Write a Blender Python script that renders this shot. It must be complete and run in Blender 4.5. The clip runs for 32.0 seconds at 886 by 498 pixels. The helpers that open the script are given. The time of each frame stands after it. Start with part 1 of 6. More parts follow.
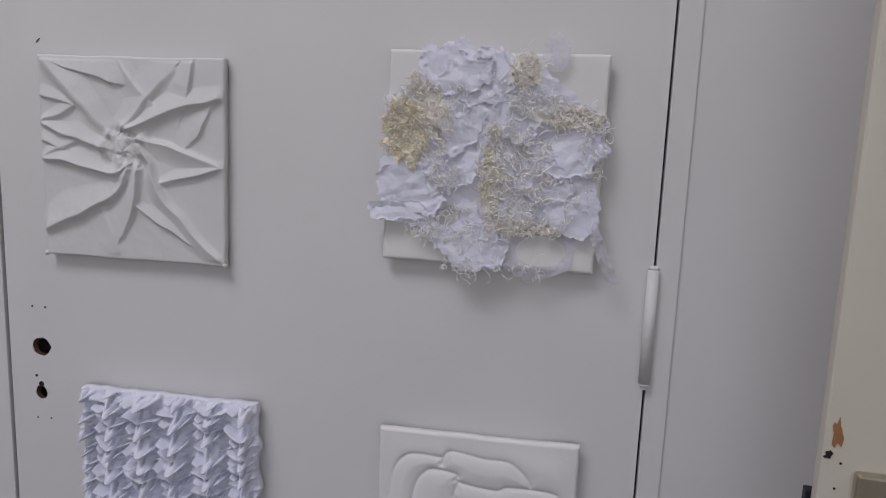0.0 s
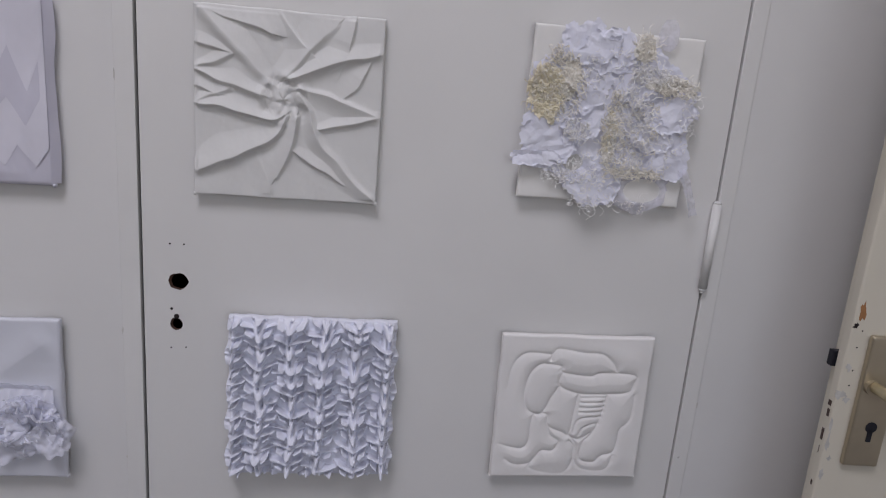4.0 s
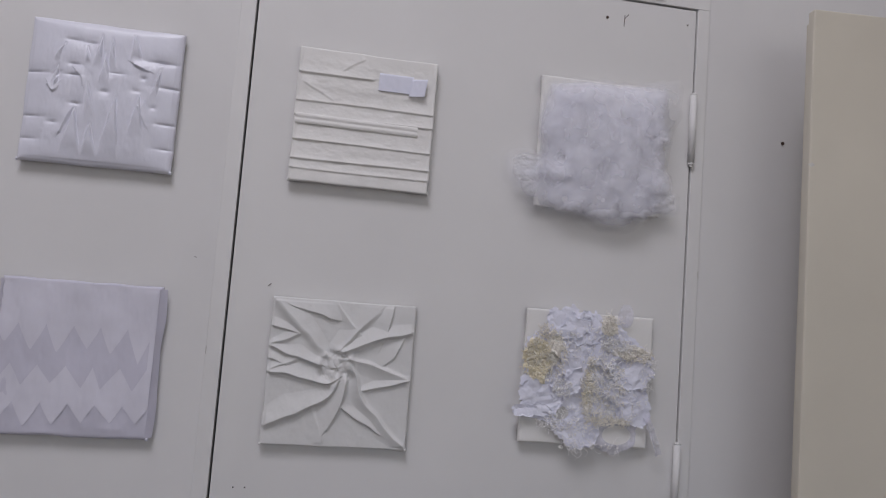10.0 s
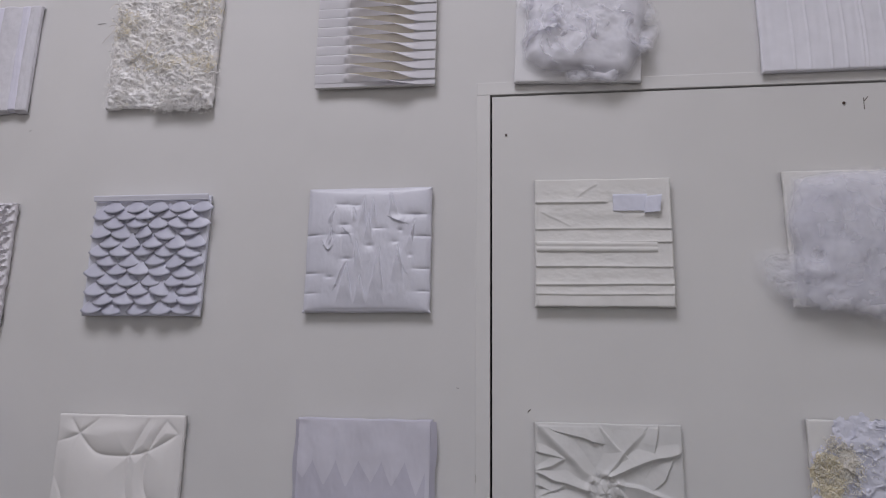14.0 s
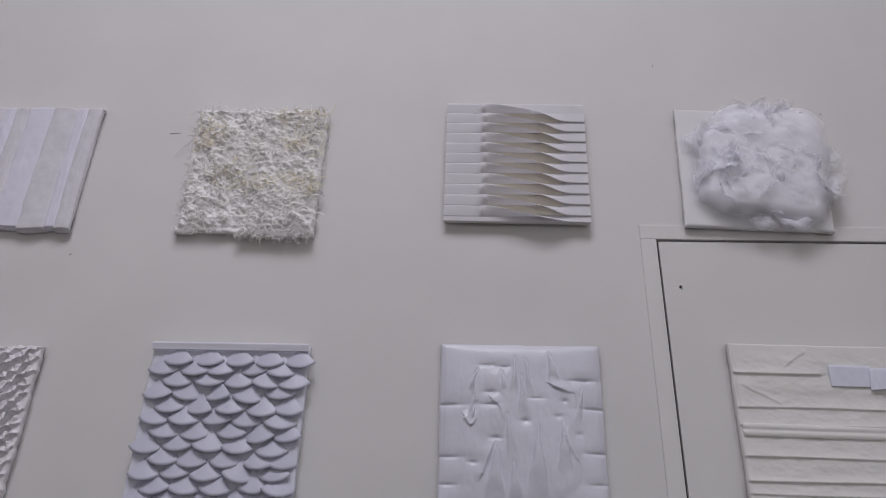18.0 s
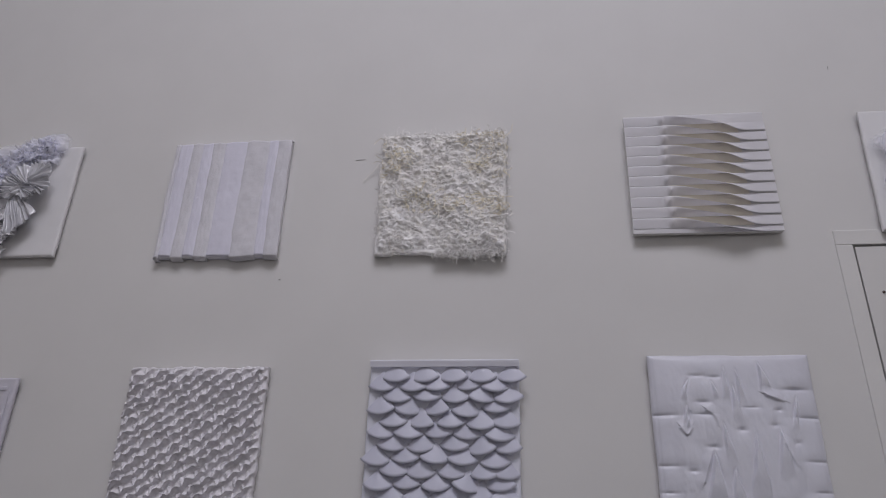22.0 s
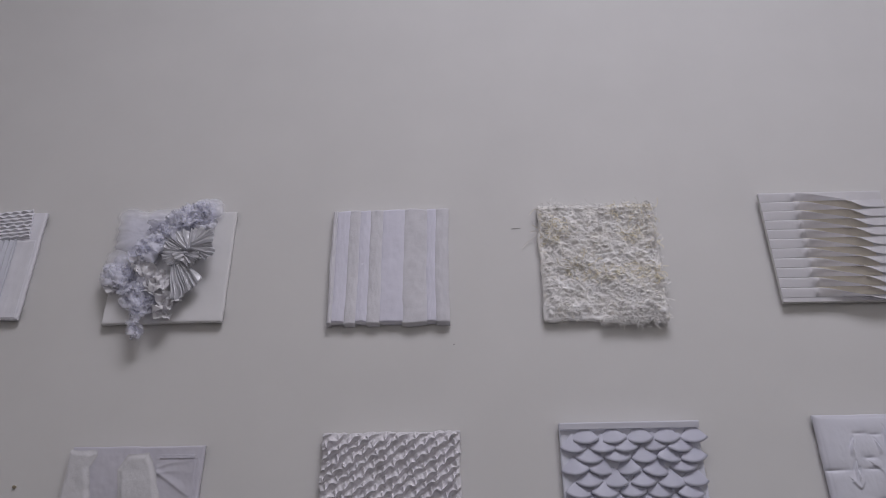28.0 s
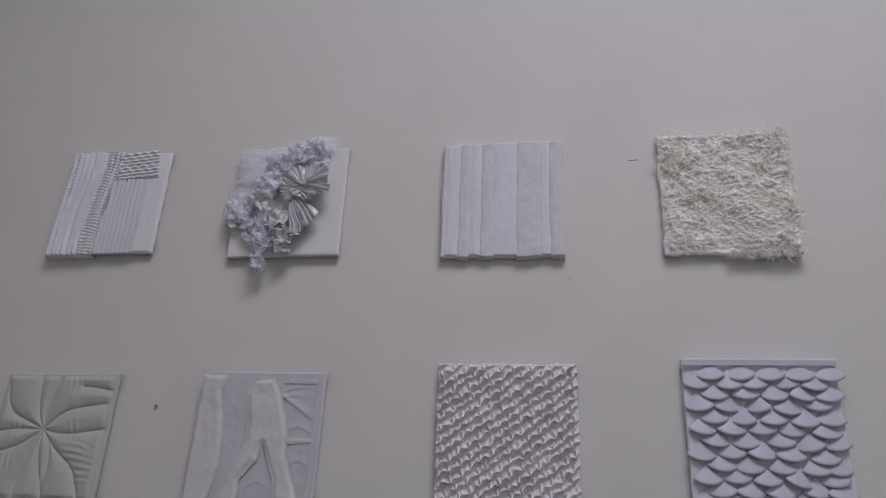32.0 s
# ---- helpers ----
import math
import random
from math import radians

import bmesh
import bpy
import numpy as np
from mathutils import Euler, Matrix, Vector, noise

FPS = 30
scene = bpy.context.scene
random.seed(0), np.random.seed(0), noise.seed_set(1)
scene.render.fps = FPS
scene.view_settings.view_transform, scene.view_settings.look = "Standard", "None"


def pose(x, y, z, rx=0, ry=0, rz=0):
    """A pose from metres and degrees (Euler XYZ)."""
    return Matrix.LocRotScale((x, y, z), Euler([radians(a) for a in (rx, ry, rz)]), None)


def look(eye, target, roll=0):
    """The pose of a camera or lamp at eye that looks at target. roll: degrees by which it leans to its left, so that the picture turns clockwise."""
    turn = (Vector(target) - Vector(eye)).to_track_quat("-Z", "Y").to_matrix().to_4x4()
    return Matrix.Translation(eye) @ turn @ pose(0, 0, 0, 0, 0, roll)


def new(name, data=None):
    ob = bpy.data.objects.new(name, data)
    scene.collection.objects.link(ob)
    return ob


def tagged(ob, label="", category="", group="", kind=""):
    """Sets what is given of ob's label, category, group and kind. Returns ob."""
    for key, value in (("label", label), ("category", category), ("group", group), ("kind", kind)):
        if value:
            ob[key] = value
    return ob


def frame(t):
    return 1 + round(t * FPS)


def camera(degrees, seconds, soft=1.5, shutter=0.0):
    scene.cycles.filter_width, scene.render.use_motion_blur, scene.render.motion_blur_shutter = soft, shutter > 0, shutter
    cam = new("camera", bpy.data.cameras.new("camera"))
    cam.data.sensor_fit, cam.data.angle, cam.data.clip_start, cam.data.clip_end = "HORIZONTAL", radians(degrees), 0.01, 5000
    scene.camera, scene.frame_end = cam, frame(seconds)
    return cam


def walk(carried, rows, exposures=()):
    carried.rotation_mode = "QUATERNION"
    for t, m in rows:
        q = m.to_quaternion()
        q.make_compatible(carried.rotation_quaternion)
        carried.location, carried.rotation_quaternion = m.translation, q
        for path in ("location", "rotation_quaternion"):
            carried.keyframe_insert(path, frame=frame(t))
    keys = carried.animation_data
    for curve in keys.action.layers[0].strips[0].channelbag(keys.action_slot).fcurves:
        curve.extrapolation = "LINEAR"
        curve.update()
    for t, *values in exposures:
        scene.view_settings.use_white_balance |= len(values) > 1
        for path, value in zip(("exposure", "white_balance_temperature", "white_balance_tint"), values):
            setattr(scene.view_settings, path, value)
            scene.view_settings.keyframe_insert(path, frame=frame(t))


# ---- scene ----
cam = camera(66.8, 32.0, soft=1.1)
PATH = [
    (0, (0.748, -0.806, 1.318), (0.427, 1.145, 1.015), 2.3),
    (0.5, (0.647, -0.757, 1.334), (0.488, 1.198, 0.946), 3.0),
    (1, (0.577, -0.841, 1.316), (0.499, 1.096, 0.824), 4.0),
    (1.5, (0.516, -0.934, 1.31), (0.476, 1.001, 0.806), 4.3),
    (2, (0.404, -0.889, 1.299), (0.414, 1.037, 0.759), 4.2),
    (2.5, (0.353, -0.896, 1.316), (0.465, 1.016, 0.74), 4.3),
    (4.5, (0.29, -1.073, 1.339), (0.558, 0.858, 0.894), 4.6),
    (5, (0.214, -1.169, 1.357), (0.544, 0.757, 0.928), 4.4),
    (5.5, (0.192, -1.216, 1.382), (0.567, 0.714, 1.015), 4.4),
    (6, (0.198, -1.237, 1.385), (0.567, 0.708, 1.105), 4.5),
    (6.5, (0.202, -1.244, 1.389), (0.534, 0.714, 1.16), 4.4),
    (7, (0.204, -1.247, 1.398), (0.531, 0.719, 1.224), 4.2),
    (7.5, (0.202, -1.239, 1.405), (0.53, 0.729, 1.276), 4.1),
    (8, (0.202, -1.234, 1.408), (0.538, 0.736, 1.336), 4.3),
    (8.5, (0.202, -1.239, 1.415), (0.543, 0.732, 1.395), 4.7),
    (9, (0.2, -1.249, 1.424), (0.538, 0.722, 1.465), 4.7),
    (9.5, (0.189, -1.251, 1.427), (0.518, 0.719, 1.53), 4.6),
    (10, (0.19, -1.248, 1.425), (0.488, 0.723, 1.584), 4.4),
    (10.5, (0.177, -1.248, 1.427), (0.444, 0.726, 1.609), 3.8),
    (11, (0.175, -1.249, 1.439), (0.371, 0.733, 1.618), 3.1),
    (11.5, (0.167, -1.253, 1.447), (0.33, 0.73, 1.65), 2.3),
    (12, (0.153, -1.257, 1.446), (0.268, 0.722, 1.707), 1.6),
    (12.5, (0.138, -1.27, 1.462), (0.169, 0.707, 1.757), 1.0),
    (13, (0.111, -1.285, 1.464), (0.045, 0.683, 1.814), 0.8),
    (13.5, (0.09, -1.291, 1.461), (-0.071, 0.663, 1.856), 0.9),
    (14, (0.064, -1.286, 1.458), (-0.178, 0.653, 1.885), 0.9),
    (14.5, (0.038, -1.271, 1.451), (-0.264, 0.66, 1.876), 1.4),
    (16.5, (-0.129, -1.109, 1.418), (-0.248, 0.818, 1.943), 0.1),
    (17, (-0.218, -1.123, 1.505), (-0.277, 0.797, 2.062), 0.3),
    (17.5, (-0.296, -1.061, 1.543), (-0.373, 0.789, 2.3), 0.5),
    (18, (-0.334, -1.061, 1.552), (-0.4, 0.754, 2.388), 1.6),
    (18.5, (-0.392, -1.129, 1.559), (-0.391, 0.694, 2.38), 1.5),
    (19, (-0.445, -1.164, 1.554), (-0.405, 0.661, 2.371), 1.5),
    (19.5, (-0.459, -1.172, 1.563), (-0.529, 0.67, 2.339), 2.2),
    (20, (-0.469, -1.184, 1.568), (-0.624, 0.645, 2.361), 2.3),
    (20.5, (-0.491, -1.19, 1.572), (-0.676, 0.632, 2.376), 2.3),
    (21, (-0.515, -1.197, 1.571), (-0.73, 0.617, 2.387), 2.2),
    (21.5, (-0.534, -1.193, 1.57), (-0.771, 0.617, 2.387), 2.1),
    (22, (-0.569, -1.138, 1.567), (-0.807, 0.674, 2.377), 1.6),
    (22.5, (-0.598, -1.108, 1.58), (-0.856, 0.713, 2.365), 0.6),
    (23, (-0.66, -1.152, 1.574), (-0.896, 0.681, 2.339), 0.2),
    (23.5, (-0.721, -1.223, 1.599), (-0.831, 0.639, 2.32), -1.0),
    (24, (-0.785, -1.205, 1.606), (-0.836, 0.652, 2.345), -0.8),
    (24.5, (-0.805, -1.17, 1.605), (-0.835, 0.658, 2.415), -0.2),
    (26.5, (-0.949, -1.268, 1.617), (-0.844, 0.539, 2.467), -0.3),
    (27, (-0.966, -1.275, 1.615), (-0.936, 0.527, 2.483), 0.0),
    (27.5, (-0.981, -1.285, 1.615), (-1.0, 0.516, 2.485), -0.4),
    (28, (-1.006, -1.288, 1.611), (-1.064, 0.512, 2.48), -0.7),
    (28.5, (-1.017, -1.291, 1.612), (-1.121, 0.512, 2.472), -0.4),
    (29, (-1.027, -1.29, 1.606), (-1.171, 0.509, 2.467), -0.0),
    (29.5, (-1.029, -1.29, 1.607), (-1.206, 0.512, 2.455), 0.6),
    (30, (-1.037, -1.29, 1.6), (-1.241, 0.512, 2.444), 1.1),
    (30.5, (-1.051, -1.287, 1.598), (-1.284, 0.522, 2.419), 1.3),
    (31, (-1.059, -1.277, 1.59), (-1.322, 0.535, 2.393), 1.5),
    (31.5, (-1.059, -1.268, 1.587), (-1.355, 0.553, 2.358), 1.9),
    (32, (-1.058, -1.26, 1.579), (-1.381, 0.569, 2.32), 2.4),
]
EXPOSURE = [(0, 0.17), (2, 0.2), (5, 0.24), (9, 0.08), (12, 0.0), (14.5, -0.12), (19, -0.25), (23, -0.4), (28, -0.38), (32, -0.4)]
walk(cam, [(t, look(eye, target, roll)) for t, eye, target, roll in PATH], EXPOSURE)

# ---- light ----
world = bpy.data.worlds.new("sky")
scene.world = world
world.use_nodes = True
wn = world.node_tree.nodes
sky = wn.new("ShaderNodeTexSky")
sky.sky_type, sky.sun_disc = "NISHITA", False
sky.sun_elevation, sky.sun_rotation = radians(50), radians(150)
world.node_tree.links.new(sky.outputs[0], wn["Background"].inputs[0])
wn["Background"].inputs[1].default_value = 0.1


def area(name, m, sx, sy, power, color):
    lamp = bpy.data.lights.new(name, "AREA")
    lamp.shape, lamp.size, lamp.size_y, lamp.energy, lamp.color = "RECTANGLE", sx, sy, power, color
    ob = new(name, lamp)
    ob.matrix_world = m
    return ob


# light from above, as the panels' shadows show, in an assumed, unseen roof opening
area("rooflight_daylight", look((-0.55, -1.85, 4.19), (-0.55, -1.3, 0)), 1.5, 1.2, 57, (0.93, 0.908, 1.0))
# added fill light behind the camera; no window is known there
area("added_back_fill", look((1.1, -3.38, 1.75), (1.1, 0, 1.75)), 1.98, 1.38, 6.5, (0.93, 0.915, 1.0))


# ---- materials ----
def mat(name, color, rough=0.8, metal=0.0, vary=0.05, scale=25.0, bump=0.0, bscale=400.0, sheen=0.0, tint=None, spec=0.4, weave=0.0, clear=0.0, sss=0.0, spot=0.0, fade=False):
    m = bpy.data.materials.new(name)
    m.use_nodes = True
    nt = m.node_tree
    nodes, link = nt.nodes, nt.links.new
    b = nodes["Principled BSDF"]
    b.inputs["Roughness"].default_value, b.inputs["Metallic"].default_value = rough, metal
    b.inputs["Sheen Weight"].default_value, b.inputs["Specular IOR Level"].default_value = sheen, spec
    co = nodes.new("ShaderNodeTexCoord")
    n1 = nodes.new("ShaderNodeTexNoise")
    n1.inputs["Scale"].default_value, n1.inputs["Detail"].default_value = scale, 6
    link(co.outputs["Object"], n1.inputs["Vector"])
    n2 = nodes.new("ShaderNodeTexNoise")
    n2.inputs["Scale"].default_value, n2.inputs["Detail"].default_value = scale * 0.13, 3
    link(co.outputs["Object"], n2.inputs["Vector"])
    add = nodes.new("ShaderNodeMath")
    add.operation = "ADD"
    link(n1.outputs["Fac"], add.inputs[0])
    link(n2.outputs["Fac"], add.inputs[1])
    ramp = nodes.new("ShaderNodeMapRange")
    ramp.inputs["From Min"].default_value, ramp.inputs["From Max"].default_value = 0.6, 1.4
    link(add.outputs[0], ramp.inputs["Value"])
    mix = nodes.new("ShaderNodeMix")
    mix.data_type = "RGBA"
    lo = tint or tuple(c * (1 - 2 * vary) for c in color)
    hi = tuple(min(1, c * (1 + vary)) for c in color)
    mix.inputs["A"].default_value, mix.inputs["B"].default_value = (*lo, 1), (*hi, 1)
    link(ramp.outputs[0], mix.inputs["Factor"])
    out = mix.outputs["Result"]
    if spot:
        n3 = nodes.new("ShaderNodeTexNoise")
        n3.inputs["Scale"].default_value, n3.inputs["Detail"].default_value = scale * 9, 2
        link(co.outputs["Object"], n3.inputs["Vector"])
        r3 = nodes.new("ShaderNodeMapRange")
        r3.inputs["From Min"].default_value, r3.inputs["From Max"].default_value, r3.inputs["To Max"].default_value = 0.7, 0.76, spot
        link(n3.outputs["Fac"], r3.inputs["Value"])
        m3 = nodes.new("ShaderNodeMix")
        m3.data_type = "RGBA"
        link(r3.outputs[0], m3.inputs["Factor"])
        link(out, m3.inputs["A"])
        m3.inputs["B"].default_value = (color[0] * 0.35, color[1] * 0.33, color[2] * 0.3, 1)
        out = m3.outputs["Result"]
    link(out, b.inputs["Base Color"])
    if bump or weave:
        bn = nodes.new("ShaderNodeBump")
        bn.inputs["Strength"].default_value, bn.inputs["Distance"].default_value = bump or 0.3, 0.001
        n4 = nodes.new("ShaderNodeTexNoise")
        n4.inputs["Scale"].default_value, n4.inputs["Detail"].default_value = bscale, 4
        link(co.outputs["Object"], n4.inputs["Vector"])
        height = n4.outputs["Fac"]
        if weave:
            total = None
            for axis in ("X", "Z"):
                w = nodes.new("ShaderNodeTexWave")
                w.bands_direction = axis
                w.inputs["Scale"].default_value, w.inputs["Distortion"].default_value, w.inputs["Detail Scale"].default_value = weave, 0.6, 3
                link(co.outputs["Object"], w.inputs["Vector"])
                if total is None:
                    total = w.outputs["Fac"]
                else:
                    s = nodes.new("ShaderNodeMath")
                    link(total, s.inputs[0])
                    link(w.outputs["Fac"], s.inputs[1])
                    s2 = nodes.new("ShaderNodeMath")
                    link(s.outputs[0], s2.inputs[0])
                    link(height, s2.inputs[1])
                    height = s2.outputs[0]
        link(height, bn.inputs["Height"])
        link(bn.outputs[0], b.inputs["Normal"])
    if sss:
        tr = nodes.new("ShaderNodeBsdfTranslucent")
        link(out, tr.inputs["Color"])
        ms = nodes.new("ShaderNodeMixShader")
        ms.inputs[0].default_value = sss
        link(b.outputs[0], ms.inputs[1])
        link(tr.outputs[0], ms.inputs[2])
        link(ms.outputs[0], nodes["Material Output"].inputs["Surface"])
    if clear:
        # open mesh: part of the light passes between the threads
        tp = nodes.new("ShaderNodeBsdfTransparent")
        n5 = nodes.new("ShaderNodeTexNoise")
        n5.inputs["Scale"].default_value, n5.inputs["Detail"].default_value = (25, 2) if fade else (60, 5)
        link(co.outputs["Object"], n5.inputs["Vector"])
        r5 = nodes.new("ShaderNodeMapRange")
        r5.inputs["From Min"].default_value, r5.inputs["From Max"].default_value = 0.3, 0.7
        r5.inputs["To Min"].default_value, r5.inputs["To Max"].default_value = max(0, clear - (0.06 if fade else 0.2)), min(1, clear + (0.06 if fade else 0.2))
        link(n5.outputs["Fac"], r5.inputs["Value"])
        hide = r5.outputs[0]
        if fade:
            # net that thins out towards the rim of each round
            at = nodes.new("ShaderNodeAttribute")
            at.attribute_name = "thin"
            fa = nodes.new("ShaderNodeMath")
            fa.operation = "MAXIMUM"
            link(hide, fa.inputs[0])
            link(at.outputs["Fac"], fa.inputs[1])
            hide = fa.outputs[0]
        ms = nodes.new("ShaderNodeMixShader")
        link(hide, ms.inputs[0])
        link(nodes["Material Output"].inputs["Surface"].links[0].from_socket, ms.inputs[1])
        link(tp.outputs[0], ms.inputs[2])
        link(ms.outputs[0], nodes["Material Output"].inputs["Surface"])
    return m


WALL = mat("wall_paint", (0.72, 0.71, 0.705), 0.8, vary=0.025, scale=7, bump=0.12, bscale=70, spot=0.0)
DOORP = mat("door_paint", (0.73, 0.72, 0.71), 0.6, vary=0.025, scale=6, bump=0.1, bscale=45)
TRIM = mat("trim_paint", (0.74, 0.73, 0.72), 0.55, vary=0.03, scale=9, bump=0.15, bscale=60)
CREAM = mat("old_cream_paint", (0.655, 0.61, 0.515), 0.4, vary=0.04, scale=5, bump=0.12, bscale=50)
CHIP = mat("bare_wood", (0.36, 0.17, 0.07), 0.8, vary=0.2, scale=60)
RAW = mat("dark_broken_wood", (0.075, 0.038, 0.028), 0.9, vary=0.2, scale=80)
PRIMER = mat("worn_primer", (0.62, 0.60, 0.57), 0.8, vary=0.2, scale=60)
# near-black: puts the lack of light in holes and behind door_1 into the colour
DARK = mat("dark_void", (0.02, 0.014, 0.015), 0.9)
IRON = mat("dark_iron", (0.03, 0.03, 0.04), 0.5, metal=0.6)
SCREW = mat("rusty_screw", (0.09, 0.06, 0.05), 0.6, metal=0.4)
NICKEL = mat("satin_nickel", (0.52, 0.455, 0.345), 0.36, metal=0.85, vary=0.06, scale=30)
BRASS = mat("worn_brass", (0.62, 0.54, 0.36), 0.3, metal=0.9, vary=0.1, scale=40)
BLUE = mat("blue_sticker", (0.02, 0.16, 0.62), 0.5)
PLASTER = mat("plaster", (0.66, 0.64, 0.61), 0.9, vary=0.03, scale=4, bump=0.1, bscale=60)
FLOOR = mat("floor_screed", (0.12, 0.11, 0.10), 0.6, vary=0.12, scale=5, bump=0.1, bscale=80)

COTTON = mat("white_cotton", (0.70, 0.695, 0.685), 0.85, vary=0.02, scale=30, sheen=0.15, weave=320, bump=0.05)
CANVAS = mat("plain_white_canvas", (0.80, 0.795, 0.81), 0.85, vary=0.02, scale=30, sheen=0.15, weave=320, bump=0.06)
IVORY = mat("ivory_cotton", (0.80, 0.787, 0.765), 0.85, vary=0.03, scale=30, sheen=0.15, weave=320, bump=0.06)
COOL = mat("cool_white_cotton", (0.77, 0.78, 0.88), 0.8, vary=0.02, scale=30, sheen=0.2, weave=320, bump=0.05)
SATIN = mat("white_satin", (0.71, 0.71, 0.79), 0.34, vary=0.02, scale=14, sheen=0.2, bump=0.08, bscale=500, spec=0.5)
GREYSATIN = mat("grey_satin", (0.67, 0.68, 0.75), 0.36, vary=0.02, scale=14, sheen=0.2, bump=0.08, bscale=500, spec=0.5)
FELT = mat("white_felt", (0.82, 0.80, 0.79), 0.95, vary=0.015, scale=20, sheen=0.3, bump=0.2, bscale=700)
WARMQ = mat("grey_quilt_cotton", (0.57, 0.565, 0.565), 0.85, vary=0.03, scale=30, sheen=0.15, weave=320, bump=0.05)
PAPER = mat("lilac_white_paper", (0.60, 0.605, 0.715), 0.42, vary=0.02, scale=20, bump=0.05, bscale=300)
CLOUD = mat("cloud_tulle", (0.93, 0.925, 1.0), 0.9, vary=0.02, scale=40, sheen=0.3, sss=0.12, clear=0.05, fade=True)
SOFT = mat("soft_tulle", (0.88, 0.88, 0.94), 0.9, vary=0.02, scale=40, sheen=0.3, sss=0.3, clear=0.32, fade=True)
HAZE = mat("thin_tulle", (0.86, 0.86, 0.92), 0.9, vary=0.02, scale=40, sss=0.4, clear=0.72, fade=True)
PALE = mat("pale_organza", (0.76, 0.745, 0.83), 0.6, vary=0.03, scale=30, sheen=0.3, sss=0.2)
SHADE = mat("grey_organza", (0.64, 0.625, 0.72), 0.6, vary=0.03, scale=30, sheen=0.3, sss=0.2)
FLEECE = mat("oat_fleece", (0.74, 0.73, 0.78), 0.95, vary=0.06, scale=40, sheen=0.3, bump=0.6, bscale=500)
GAUZE = mat("white_gauze", (0.84, 0.835, 0.895), 0.9, vary=0.04, scale=35, sheen=0.2, bump=0.3, bscale=400)
STRIPG = mat("lilac_gauze", (0.78, 0.77, 0.88), 0.85, vary=0.04, scale=35, sheen=0.2, bump=0.3, bscale=400)
SHEER = mat("sheer_lilac_tulle", (0.88, 0.87, 0.98), 0.8, vary=0.03, scale=40, sss=0.4, clear=0.45)
VIOLET = mat("pale_violet_tulle", (0.875, 0.88, 1.0), 0.85, vary=0.03, scale=40, sheen=0.4, sss=0.2, clear=0.07, fade=True)
SILVER = mat("silver_grey_taffeta", (0.66, 0.66, 0.70), 0.34, metal=0.2, vary=0.08, scale=50, bump=0.2, bscale=300)
LINENW = mat("white_yarn", (0.97, 0.955, 0.945), 0.9, vary=0.03, scale=90, sss=0.06)
YARNC = mat("cream_yarn", (0.96, 0.92, 0.84), 0.9, vary=0.04, scale=90, sss=0.06)
YARNT = mat("straw_yarn", (0.94, 0.87, 0.68), 0.9, vary=0.06, scale=90, sss=0.06)
PLEAT = mat("pleated_white_cotton", (0.93, 0.92, 0.95), 0.7, vary=0.02, scale=20, sheen=0.15, bump=0.08, bscale=300, sss=0.4)
# tan puts the bounced light and shade between the white pleats into colour
TAN = mat("pleat_shade_tan", (0.80, 0.75, 0.64), 0.9, vary=0.06, scale=30, bump=0.2, bscale=300)
LABELT = mat("lilac_ribbon", (0.74, 0.75, 0.86), 0.6, vary=0.03, scale=40, sheen=0.2)


# ---- building tools ----
def part(name, bm, material, parent, label=""):
    me = bpy.data.meshes.new(name)
    bm.normal_update()
    bm.to_mesh(me)
    bm.free()
    me.materials.append(material)
    ob = new(name, me)
    ob.parent = parent
    return tagged(ob, label)


def box_bm(x0, x1, y0, y1, z0, z1, bevel=0.0, seg=2, bm=None):
    bm = bm or bmesh.new()
    vs = bmesh.ops.create_cube(bm, size=1)["verts"]
    for v in vs:
        v.co = Vector(((x0 + x1) / 2 + v.co.x * (x1 - x0), (y0 + y1) / 2 + v.co.y * (y1 - y0), (z0 + z1) / 2 + v.co.z * (z1 - z0)))
    if bevel:
        es = list({e for v in vs for e in v.link_edges})
        bmesh.ops.bevel(bm, geom=es, offset=bevel, segments=seg, profile=0.6, affect="EDGES")
    return bm


def boxes_bm(*boxes, bevel=0.0):
    bm = bmesh.new()
    for b in boxes:
        box_bm(*b, bevel=bevel, bm=bm)
    return bm


def cyl_bm(p, q, r, n=16, r2=None, bm=None):
    bm = bm or bmesh.new()
    p, q = Vector(p), Vector(q)
    m = Matrix.Translation((p + q) / 2) @ (q - p).to_track_quat("Z", "Y").to_matrix().to_4x4()
    bmesh.ops.create_cone(bm, cap_ends=True, segments=n, radius1=r, radius2=r if r2 is None else r2, depth=(q - p).length, matrix=m)
    return bm


def quads(name, verts, faces, material, parent, label="", smooth=True):
    """A mesh from arrays of places and of four-cornered faces."""
    me = bpy.data.meshes.new(name)
    verts, faces = np.asarray(verts, np.float32), np.asarray(faces, np.int32)
    me.vertices.add(len(verts))
    me.vertices.foreach_set("co", verts.ravel())
    me.loops.add(faces.size)
    me.loops.foreach_set("vertex_index", faces.ravel())
    me.polygons.add(len(faces))
    me.polygons.foreach_set("loop_start", np.arange(0, faces.size, 4, dtype=np.int32))
    me.polygons.foreach_set("use_smooth", np.full(len(faces), smooth))
    me.update(calc_edges=True)
    me.validate()
    me.materials.append(material)
    ob = new(name, me)
    ob.parent = parent
    return tagged(ob, label)


def grid_faces(ny, nx, base=0):
    i = np.arange(ny * nx).reshape(ny, nx)[:-1, :-1].ravel() + base
    return np.stack([i, i + 1, i + nx + 1, i + nx], 1)


